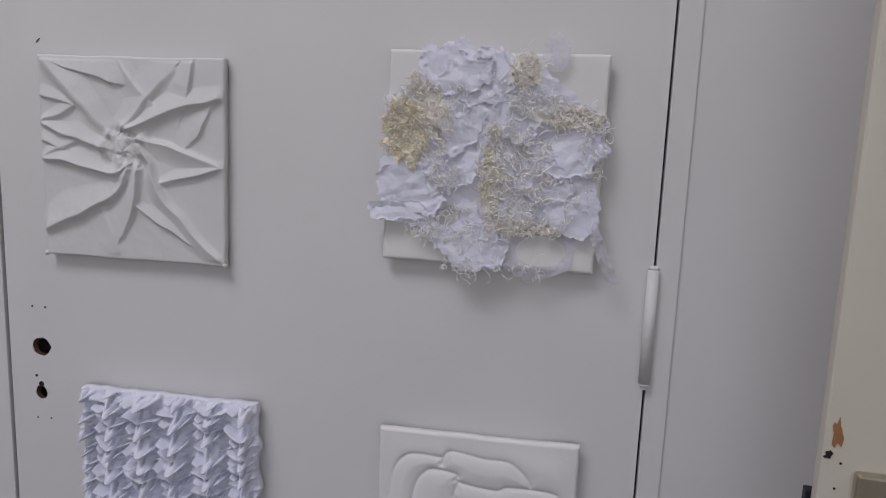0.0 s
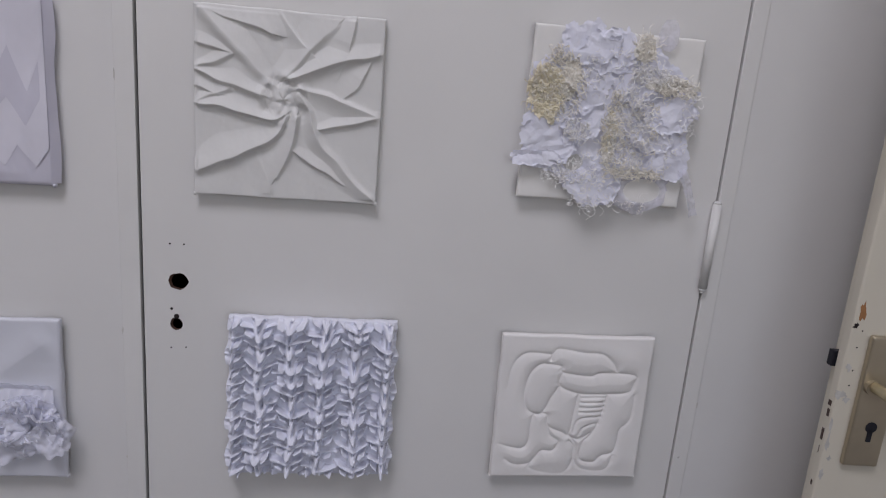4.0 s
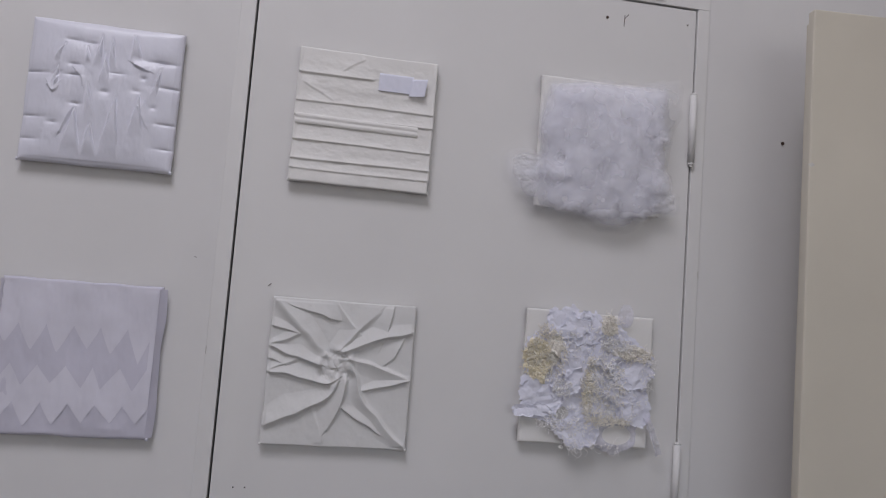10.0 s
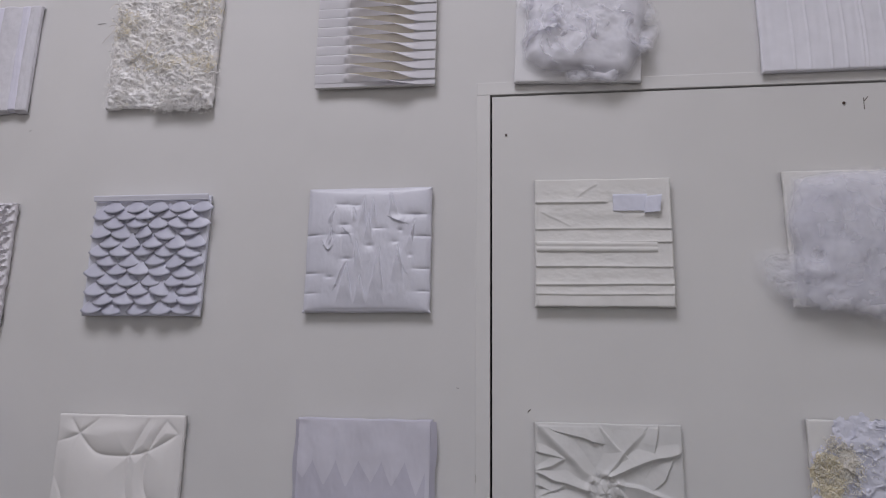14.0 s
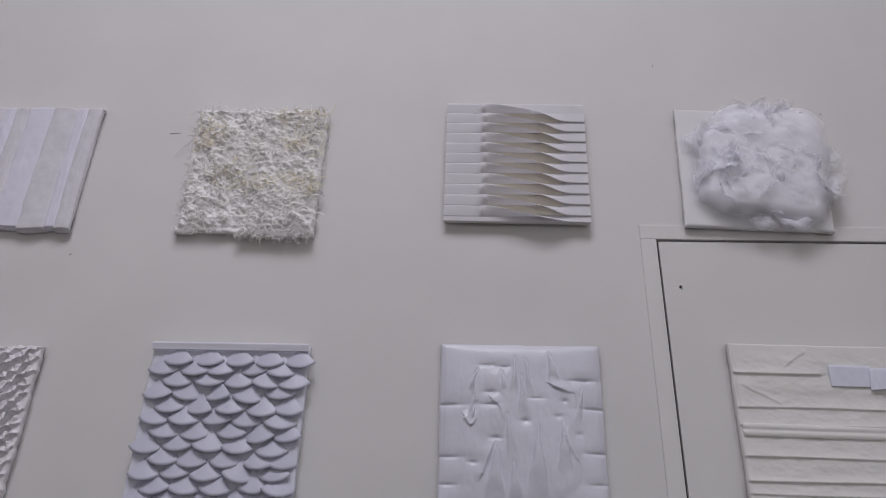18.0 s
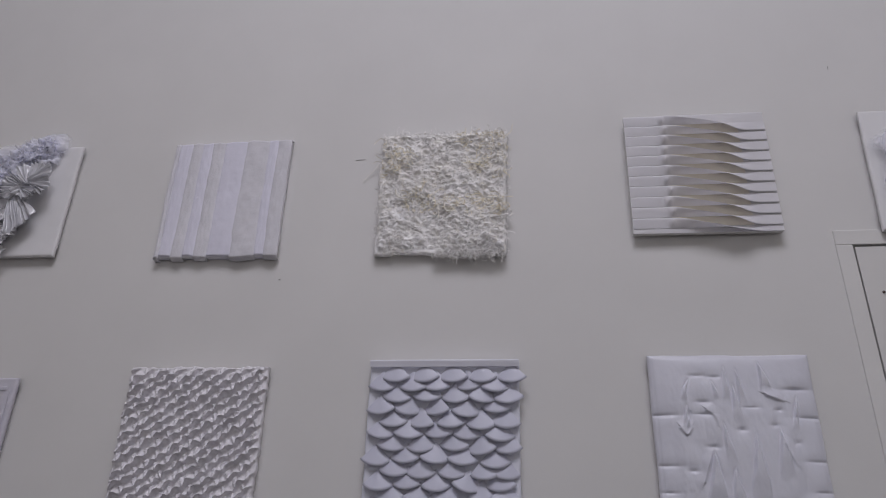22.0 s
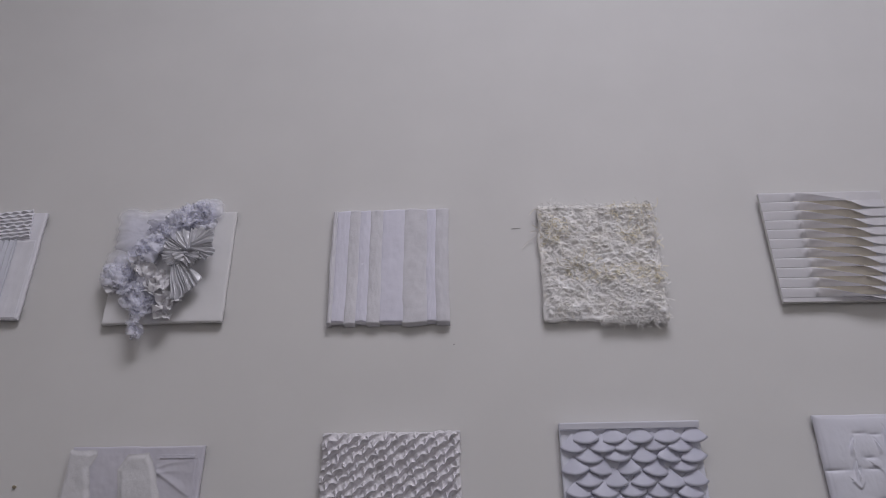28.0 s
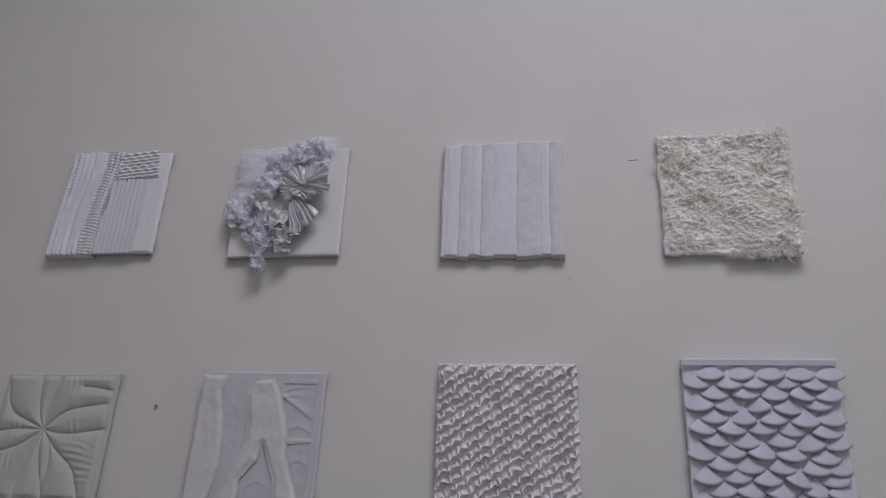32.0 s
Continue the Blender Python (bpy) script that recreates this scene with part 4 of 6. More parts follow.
    fans = (
        (0.044, 0.022, 40, 172, 0.006, 0.054, 9, 0.042, 0.012, 1),
        (0.040, 0.028, -34, 44, 0.008, 0.060, 8, 0.048, 0.011, 2),
        (0.034, 0.012, -60, 0, 0.004, 0.036, 5, 0.050, 0.010, 3),
        (0.008, 0.020, 276, 322, 0.030, 0.104, 8, 0.042, 0.011, 4),
        (0.030, 0.020, 150, 250, 0.004, 0.036, 6, 0.044, 0.010, 5),
        (0.048, 0.018, 180, 330, 0.004, 0.030, 7, 0.047, 0.009, 6),
    )
    for x, z, a0, a1, r0, r1, n, d0, deep, seed in fans:
        grids("fan", slab(pleated_fan(x, z, a0, a1, r0, r1, n, d0, deep, seed, 0.003), 0.0006), SILVER, p, "crinkled silver-grey taffeta fan")


def gathered_panel():
    p = panel(-2.049, 2.216, "white panel patched from gathered, smocked and tucked cloth", 0.2)
    w, h = 0.25, 0.256
    board(p, w, h - 0.006, GAUZE, 0.017)
    u, v = mesh_uv(220, 170)
    f = (u + 1) / 2
    x0 = -0.126 + f * 0.112 + 0.016 * smooth01((v + 0.3) / 1.3) * f + 0.004 * np.sin(2.2 * v + 0.5)
    ph = f * 9.5 + 0.5 * vnoise(u * 1.5, v * 0.5, 2, 4) + 0.25 * v * f + 0.12 * vnoise(u * 4, v * 2, 3, 5)
    tooth = ph - np.floor(ph)
    cord = np.where(tooth < 0.7, (tooth / 0.7) ** 0.7, ((1 - tooth) / 0.3) ** 1.2)
    stitched = smooth01((0.13 - np.abs(f - 0.80)) / 0.03) + smooth01((0.05 - np.abs(f - 0.97)) / 0.02) + smooth01((0.06 - np.abs(f - 0.12)) / 0.02) * (v > 0.1)
    ladder = np.abs(np.sin(v * 55 + 9 * f + vnoise(u, v, 4, 7)))
    d = 0.019 + 0.0110 * cord * (1 - 0.8 * np.clip(stitched, 0, 1)) + 0.0050 * ladder * np.clip(stitched, 0, 1) + 0.0008 * crumpled(u, v * 2, 5, 2)
    z = v * (h / 2 + 0.003) + 0.0035 * vnoise(u, v * 0, 4, 8) * (v > 0)
    d = d * smooth01((1 - np.abs(v)) / 0.03 + 0.3)
    grids("gathered_cloth", slab(np.stack([x0, -d, z], -1), 0.004), GAUZE, p, "white cloth gathered in upright folds")
    u, v = mesh_uv(170, 110)
    o = 0.0
    for k in range(8):
        c = k * 0.25 - 0.9
        s = v - c - 0.03 * np.sin(u * 15 + 1.5 * k) - 0.02 * vnoise(u, v, 4, k)
        o = np.maximum(o, np.where(s > 0, np.clip(1 - s / 0.25, 0, 1), np.exp(-((s / 0.03) ** 2))) * (0.75 + 0.25 * np.sin(u * 15 + 1.6 + 3.1 * k)))
    d = 0.018 + 0.0070 * o + 0.0006 * crumpled(u, v, 5, 6)
    grids("smocked_cloth", slab(np.stack([(u + 1) / 2 * 0.1 - 0.004 * v, -d, 0.092 + v * 0.035 + 0.004 * u], -1), 0.004), GAUZE, p, "white cloth smocked in level waves")
    u, v = mesh_uv(170, 80)
    ph = (u + 1) / 2 * 7.5 + 0.10 * vnoise(u, v, 2, 8) + 0.05 * np.sin(4 * v)
    tooth = ph - np.floor(ph)
    d = 0.018 + 0.0060 * np.where(tooth < 0.35, (tooth / 0.35) ** 0.6, np.clip(1 - (tooth - 0.35) / 0.5, 0, 1)) + 0.0005 * crumpled(u, v, 4, 3)
    grids("tucked_cloth", slab(np.stack([-0.006 + (u + 1) / 2 * 0.084, -d, -0.035 + v * 0.0905], -1), 0.003), GREYSATIN, p, "grey-white cloth sewn in upright tucks")
    u, v = mesh_uv(20, 60)
    grids("plain_cloth", slab(np.stack([0.0985 + u * 0.020, -(0.0175 + 0.0006 * crumpled(u, v, 3, 5)), -0.033 + v * 0.088], -1), 0.002), GAUZE, p, "plain sheer cloth beside the tucks")


CLOUDF = mat("white_tulle", (0.88, 0.87, 0.90), 0.85, vary=0.03, scale=40, sheen=0.3, sss=0.2, bump=0.2, bscale=500)
striped_sheer()
cloud_panel()
pleat_panel()
straw_panel()
strip_panel()
ruffle_panel()
gathered_panel()


# -- second row --
def fluff_panel():
    p = panel(0.672, 1.752, "canvas buried in a soft cloud of sheer white wadding")
    board(p, 0.254, 0.256, IVORY)
    puff(p, "wadding", CLOUD, 0.004, -0.004, 0.130, 0.130, 0.012, 0.030, 31, 12, 0.35, 0.7, 1.4, ((315, 0.2, 0.06), (135, 0.2, 0.05)), 0.3, ((0, 0.85, 1.0), (0, 0.0, 1.0)), "bed of soft white wadding", ragged=0.08)
    rng = np.random.RandomState(5)
    soft = ((0, 0.35, 0.7, 1.0), (0.1, 0.25, 0.65, 1.0))
    for k in range(9):
        x, z = -0.085 + 0.18 * ((k * 0.618) % 1), 0.06 - 0.12 * rng.rand()
        r = 0.032 + 0.016 * rng.rand()
        puff(p, "wadding_lump", CLOUD, x, z, r, r * 1.7, 0.034, 0.008 + 0.005 * rng.rand(), 200 + k, 4, 0.5, 0.9, 1.15, (), 0.25, soft, "loose lump of white fibre", 0.2, (80, 30))
    for x, z, r, k in ((-0.088, -0.055, 0.045, 51), (-0.06, -0.105, 0.05, 52), (0.0, -0.112, 0.05, 53), (0.06, -0.108, 0.05, 54), (0.105, -0.06, 0.04, 55), (0.1, 0.03, 0.036, 56), (-0.1, 0.02, 0.032, 57)):
        puff(p, "wadding_lump", CLOUD, x, z, r, r * 0.75, 0.026, 0.018, k, 5, 0.45, 0.85, 1.12, (), 0.3, soft, "", 0.22, (90, 34))
    puff(p, "wadding_veil", HAZE, 0.003, -0.004, 0.146, 0.142, 0.016, 0.040, 32, 16, 0.3, 0.6, 1.34, (), 0.3, ((0, 0.6, 0.85, 1.0), (0.3, 0.4, 0.7, 1.0)), "sheer fibre over the bed", ragged=0.16)
    for x, z, r, k in ((-0.14, -0.06, 0.06, 35), (-0.125, -0.09, 0.055, 36), (0.03, -0.128, 0.06, 37), (0.12, -0.10, 0.05, 38)):
        puff(p, "wisp", SOFT, x, z, r, r * 0.7, 0.014, 0.02, k, 12, 0.3, 0.6, 1.1, (), 0.2, ((0, 0.3, 0.7, 1.0), (0.2, 0.4, 0.8, 1.0)), "wisp of fibre that floats past the edge")


def tuck_panel():
    p = panel(0.2115, 1.7488, "ivory canvas with level sewn tucks and a folded lilac ribbon", 0.4)
    w, h = 0.256, 0.249

    def height(u, v):
        o = 0.0
        for c, a, e in ((0.64, 0.0034, 0.12), (0.2, 0.0026, 1.1), (-0.02, 0.0028, 1.1), (-0.4, 0.0028, 1.1), (-0.68, 0.0034, 1.1), (-0.83, 0.0022, 1.1)):
            d = v - c - 0.006 * np.sin(2 * u + 9 * c)
            o = o + a * np.where(d >= 0, np.exp(-d / 0.055), np.exp(-((d / 0.012) ** 2))) * smooth01((e - u) / 0.1)
        o = o + 0.0014 * fbm(u * 1.3, v * 2.5, 3, 5) * edge(u, v, 0.2)
        return o + fold(u, v, (-0.95, 0.5), (-0.45, 0.22), 0.0015, 0.08) + fold(u, v, (-0.4, 0.72), (-0.05, 0.95), 0.0015, 0.1) + 0.0012 * np.exp(-(((1 - np.abs(u)) / 0.02) ** 2))

    cover(p, w, h, height, IVORY, n=190, r=0.003)
    u, v = mesh_uv(60, 14)
    d = THICK + 0.0022 + 0.0016 * np.abs(np.sin(v * 3.1)) + 0.0004 * fbm(u * 4, v, 3, 1)
    grids("tape", slab(np.stack([-0.013 + u * 0.112, -d, -0.0105 + v * 0.0095 - 0.0008 * u], -1), 0.002), IVORY, p, "white cotton tape sewn across")
    u, v = mesh_uv(30, 10)
    d = THICK + 0.003 + 0.0006 * fbm(u * 2, v, 2, 3)
    grids("ribbon", slab(np.stack([0.052 + u * 0.032, -d, 0.0755 + v * 0.0165], -1), 0.0015), LABELT, p, "lilac ribbon sewn flat")
    grids("ribbon_fold", slab(np.stack([0.0935 + u * 0.0145 + 0.002 * v, -d - 0.004 - 0.002 * u, 0.0715 + v * 0.0165 + 0.0012 * u], -1), 0.0015), LABELT, p, "folded-over ribbon end")


def padded_panel():
    p = panel(-0.2445, 1.7400, "padded white satin panel with stitched darts and dimples")

    def height(u, v):
        o = 0.008 * (1 - np.abs(u) ** 3) ** 0.6 * (1 - np.abs(v) ** 3) ** 0.6
        for x, z, rx, rz, a in ((-0.40, 0.40, 0.07, 0.022, 4), (-0.45, 0.76, 0.09, 0.022, 3), (-0.22, 0.74, 0.07, 0.02, 3), (0.04, 0.04, 0.06, 0.03, 3.5), (0.80, 0.57, 0.13, 0.022, 5), (0.55, 0.3, 0.04, 0.025, 3), (0.72, -0.12, 0.05, 0.03, 2), (0.47, 0.1, 0.06, 0.03, 3), (-0.62, -0.48, 0.06, 0.025, 3), (-0.34, -0.18, 0.07, 0.025, 3.5), (-0.40, 0.24, 0.09, 0.018, 3.5), (-0.95, 0.23, 0.16, 0.02, 3.5), (-0.95, -0.42, 0.14, 0.02, 3), (0.95, 0.20, 0.16, 0.02, 3.5), (0.95, -0.35, 0.14, 0.02, 3), (0.95, -0.72, 0.1, 0.02, 2.5), (-0.95, -0.75, 0.1, 0.02, 2.5), (0.18, 0.33, 0.09, 0.014, 2)):
            o = o - 0.00135 * a * (0.6 * np.exp(-np.hypot((u - x) / rx, (v - z) / rz) ** 1.6) + 0.4 * np.exp(-np.hypot((u - x) / (2.2 * rx), (v - z) / (4 * rz)) ** 2))
        # long darts: narrow spikes that widen downwards, each with two sharp flanks
        for x, z, x1, z1, wide, a in ((-0.07, 0.93, -0.10, 0.35, 0.075, 2.8), (0.05, 0.90, 0.12, 0.35, 0.07, 2.6), (0.0, 0.68, 0.03, 0.12, 0.085, 2.8), (0.36, 0.98, 0.44, 0.52, 0.10, 3.4), (-0.33, -0.2, -0.36, -0.95, 0.16, 3.2), (-0.11, -0.4, -0.10, -0.95, 0.12, 2.8), (0.22, 0.06, 0.16, -0.95, 0.16, 2.8), (0.53, 0.10, 0.52, -0.6, 0.13, 3.0), (0.80, 0.52, 0.72, 0.02, 0.06, 2.6), (-0.56, 0.74, -0.66, 0.40, 0.055, 2.8), (-0.62, 0.40, -0.66, 0.05, 0.06, 2.6), (-0.27, 0.72, -0.22, 0.42, 0.05, 2.4), (-0.2, 0.18, -0.12, -0.4, 0.08, 2.2), (-0.58, 0.30, -0.66, 0.03, 0.035, 2.4)):
            t, d, _ = to_seg(u, v, (x, z), (x1, z1))
            half = wide * np.clip(t, 0.02, 1)
            o = o + 0.0015 * a * smooth01((half - np.abs(d + 0.012 * vnoise(u, v, 6, 2))) / 0.028) * smooth01(t * 6) * smooth01((1.0 - t) * 2.2)
            o = o - 0.0010 * np.exp(-(((np.abs(d + 0.012 * vnoise(u, v, 6, 2)) - half) / 0.014) ** 2)) * smooth01(t * 8) * smooth01((0.75 - t) * 3)
        for pts, a in (([(0.42, 0.50), (0.52, 0.46), (0.62, 0.42)], 4.5), ([(-0.72, 0.06), (-0.66, -0.02), (-0.60, 0.06)], 3.5), ([(-0.36, 0.30), (-0.28, 0.22), (-0.24, 0.10)], 3.0), ([(-0.50, -0.60), (-0.42, -0.38), (-0.35, -0.20)], 3.0), ([(0.55, -0.14), (0.60, -0.28), (0.66, -0.40)], 3.0)):
            o = o + 0.001 * crease(u, v, pts, (a, a, 0.4 * a), (0.12, 0.12), 0.02)
        return o + 0.0022 * fbm(u * 1.3, v * 0.6, 3, 7) * edge(u, v, 0.3) + 0.0005 * crumpled(u, v * 0.6, 5, 4)

    cover(p, 0.252, 0.2525, height, SATIN, n=300, r=0.007)


PAPERL = mat("plain_white_paper", (0.74, 0.74, 0.82), 0.6, vary=0.02, scale=20)


def scale_panel():
    p = panel(-0.7095, 1.7325, "panel of overlapping fan-shaped paper scales on a white canvas", 0.3)
    board(p, 0.255, 0.251, COOL, 0.017)
    r, f = np.meshgrid(np.linspace(0.02, 1, 8), np.radians(np.linspace(-44, 44, 21)), indexing="ij")
    rng = np.random.RandomState(5)

    def cone(arch, lean, rise):
        """A paper fan bent into part of a cone."""
        a = np.cos(f / f.max() * math.pi / 2 * 0.96) ** 0.85
        d = 0.0006 + rise * r + r * (arch * a + lean * np.sin(f))
        return slab(np.stack([0.0372 * r * np.sin(f), -d, -0.0375 * r * np.cos(f)], -1), 0.0006)

    kinds = [grids("paper_scale", cone(*q), PAPER, p) for q in ((0.0082, 0.0, 0.0012), (0.0070, 0.002, 0.0014), (0.0088, -0.002, 0.0012), (0.0062, 0.003, 0.0014), (0.0076, -0.003, 0.0012))]
    made = 0
    for row in range(11):
        off = row % 2
        for k in range(5):
            x = -0.1055 + 0.0490 * k + 0.0235 * off + 0.0030 * rng.randn() + 0.004 * math.sin(row * 1.9)
            z = 0.1090 - 0.0198 * row + 0.0016 * rng.randn()
            kind = kinds[made] if made < 5 else kinds[rng.randint(5)].copy()
            if made >= 5:
                scene.collection.objects.link(kind)
            kind.matrix_basis = pose(max(-0.106, min(0.106, x)), -0.0168 - 0.0003 * (k % 2), z, -1.5 + 1.4 * rng.randn(), 6 * rng.randn(), 4 * rng.randn())
            made += 1
    for k in range(5):
        ob = kinds[3].copy()
        scene.collection.objects.link(ob)
        ob.matrix_basis = pose(-0.082 + 0.0490 * k, -0.0172, 0.1235, -2, 3 * rng.randn(), 0)
    u, v = mesh_uv(20, 5)
    grids("top_strip", slab(np.stack([u * 0.1268, -(0.0250 + 0.0004 * fbm(u, v, 2, 1) + 0.0012 * v), 0.1200 + v * 0.0058 + 0.0008 * u], -1), 0.003), PAPERL, p, "plain white paper strip")


def lattice_panel():
    p = panel(-1.1475, 1.7180, "white cotton panel smocked in a slanting lattice", 0.0)

    def height(u, v):
        a = math.radians(33)
        u2, v2 = u + 0.045 * fbm(u, v, 6, 1, 3), v + 0.045 * fbm(u, v, 6, 2, 3)
        s, t = u2 * math.cos(a) + v2 * math.sin(a), -u2 * math.sin(a) + v2 * math.cos(a)
        row = np.floor(t / 0.13)
        tt = t / 0.13 - row  # 0 at the lower edge of a band, 1 at its upper edge
        ss = s / 0.175 + 0.5 * (row % 2) + 0.2 * np.sin(row * 2.3) - 0.35 * tt
        ss = ss - np.floor(ss)
        swing = 0.5 + 0.5 * np.cos(2 * math.pi * ss)
        ridge = np.exp(-np.abs(tt - 0.2 - 0.22 * swing) / np.where(tt > 0.2 + 0.22 * swing, 0.22, 0.07))
        rib = np.exp(-np.abs(ss - 0.55) / np.where(ss > 0.55, 0.05, 0.16)) * smooth01(tt * 4) * smooth01((1.02 - tt) * 4)
        size = 1 + 0.35 * vnoise(u, v, 7, 8)
        return (0.0130 * np.maximum(ridge * (0.75 + 0.25 * swing), 0.9 * rib) * size + 0.0016 * fbm(u, v, 14, 4)) * (0.4 + 0.6 * edge(u, v, 0.06))

    cover(p, 0.256, 0.262, height, WHITES, n=260, r=0.003, swell=lambda u, v: 0.0018 * vnoise(u, v, 14, 3))


def patch_panel():
    p = panel(-1.6215, 1.7040, "panel of layered lilac and cream sheer patches with torn edges", 0.4)
    w, h = 0.25, 0.255

    def height(u, v):
        o = 0.0012 * fbm(u, v, 3, 2) + 0.0008 * crumpled(u, v, 4, 5)
        for pts, a in (([(0.36, 0.72), (0.55, 0.78), (0.8, 0.8)], 1.6), ([(0.36, 0.66), (0.6, 0.5), (0.92, 0.3)], 2.4), ([(0.36, 0.62), (0.5, 0.66), (0.7, 0.66)], 1.4), ([(0.5, 0.14), (0.7, 0.2), (0.92, 0.1)], 1.6), ([(0.6, -0.35), (0.75, -0.3), (0.92, -0.4)], 1.2), ([(-0.1, -0.7), (0.1, -0.62), (0.3, -0.7)], 1.2)):
            o = o + 0.001 * crease(u, v, pts, (a, a, 0.4 * a), (0.05, 0.14), 0.03)
        return o

    cover(p, w, h, height, PALE, n=170)
    u, v = mesh_uv(200, 200, -1.01, 1.01, -1.01, 0.97)

    def patch(pts, lift, seed, label="cream gauze patch"):
        d = outline(u, v, pts) + 0.03 * fbm(u, v, 5, seed, 3)
        dep = THICK + 0.0016 + lift * smooth01(d / 0.1) + 0.0016 * fbm(u, v, 3, seed + 1) + 0.0007 * crumpled(u, v, 5, seed) + 0.0012 * np.exp(-((d / 0.03) ** 2)) * (0.5 + vnoise(u, v, 6, seed))
        grid("patch", np.stack([u * w / 2, -dep, v * h / 2], -1), IVGAUZE, p, label, mask=d > 0)

    patch([(-1.05, 0.97), (-0.6, 0.95), (-0.56, 0.88), (-0.67, 0.71), (-0.57, 0.37), (-0.53, 0.0), (-0.53, -0.37), (-0.65, -0.89), (-0.7, -1.1), (-1.1, -1.1)], 0.0035, 3)
    patch([(-0.24, 0.66), (-0.13, 0.88), (0.2, 0.92), (0.37, 0.57), (0.52, 0.09), (0.52, -0.26), (0.68, -0.6), (0.88, -1.1), (0.42, -1.1), (0.34, -0.54), (0.12, -0.1), (0.06, -0.31), (-0.17, -0.6), (-0.14, -1.1), (-0.6, -1.1), (-0.27, -0.31), (-0.16, 0.0)], 0.004, 5)
    patch([(0.45, 0.02), (0.93, 0.05), (0.93, -0.05), (0.45, -0.07)], 0.0025, 13, "cream gauze band")
    u, v = mesh_uv(40, 8)
    grids("tape", slab(np.stack([0.36 * w / 2 + (u + 1) / 2 * 0.066, -(THICK + 0.002 + 0.0006 * fbm(u * 3, v, 2, 3)), 0.108 + v * 0.0035], -1), 0.001), PALE, p, "narrow lilac hem tape")
    grids("tape", slab(np.stack([0.1135 + v * 0.004, -(THICK + 0.002 + 0.0006 * fbm(u * 3, v, 2, 5)), -0.01 + u * 0.114], -1), 0.001), PALE, p)


def flower_quilt():
    p = panel(-2.060, 1.700, "grey-white quilted panel stitched like a many-petalled flower")

    def height(u, v):
        c = (-0.13, 0.10)
        rays = ([(-0.28, 0.37), (-0.36, 0.76), (-0.37, 1.1)], [(-0.14, 0.37), (-0.09, 0.66), (0.02, 1.1)], [(0.12, 0.34), (0.39, 0.45), (0.92, 0.53)], [(0.1, 0.05), (0.39, 0.04), (0.98, 0.12)], [(0.15, -0.2), (0.52, -0.49), (0.68, -0.8), (0.8, -1.1)], [(0.05, -0.17), (0.1, -0.55), (0.06, -0.8)], [(-0.13, -0.2), (-0.04, -0.55), (0.06, -0.8), (0.12, -1.1)], [(-0.26, -0.3), (-0.4, -0.8), (-0.4, -1.1)], [(-0.48, 0.24), (-0.76, 0.37), (-0.92, 0.6), (-0.97, 0.82)], [(-0.62, 0.1), (-0.98, 0.05)], [(-0.49, -0.14), (-0.95, -0.3)])
        d = np.min([to_line(u, v, curve_pts([c, *ray], 5)) for ray in rays] + [to_line(u, v, curve_pts([(0.44, 0.81), (0.68, 0.79), (0.98, 0.74)]))], 0)
        pull = 0.0
        for x, z, a, wide in ((0.55, -0.28, 1.3, 0.22), (0.25, 0.92, 0.0, 0.16), (0.45, 0.1, 0.1, 0.14), (0.75, -0.5, 1.4, 0.2), (-0.75, -0.4, 0.2, 0.2), (-0.6, 0.12, 0.1, 0.15)):
            g = np.exp(-(((u - x) ** 2 + (v - z) ** 2) / wide**2))
            pull = pull + 0.0009 * g * np.sin(((u - x) * math.cos(a) + (v - z) * math.sin(a)) * 62 + 2 * vnoise(u, v, 3, 3))
        return quilt(d, 0.0075, 0.09, 0.0016) * (0.3 + 0.7 * edge(u, v, 0.1)) + pull * edge(u, v, 0.08) + 0.0006 * crumpled(u, v, 6, 2)

    cover(p, 0.252, 0.25, height, WARMQ, n=220)


WHITES = mat("smocked_white_cotton", (0.78, 0.76, 0.80), 0.75, vary=0.03, scale=40, sheen=0.15, bump=0.1, bscale=400)
IVGAUZE = mat("cream_gauze", (0.70, 0.692, 0.72), 0.9, vary=0.05, scale=30, sheen=0.2, bump=0.4, bscale=350)
fluff_panel()
tuck_panel()
padded_panel()
scale_panel()
lattice_panel()
patch_panel()
flower_quilt()


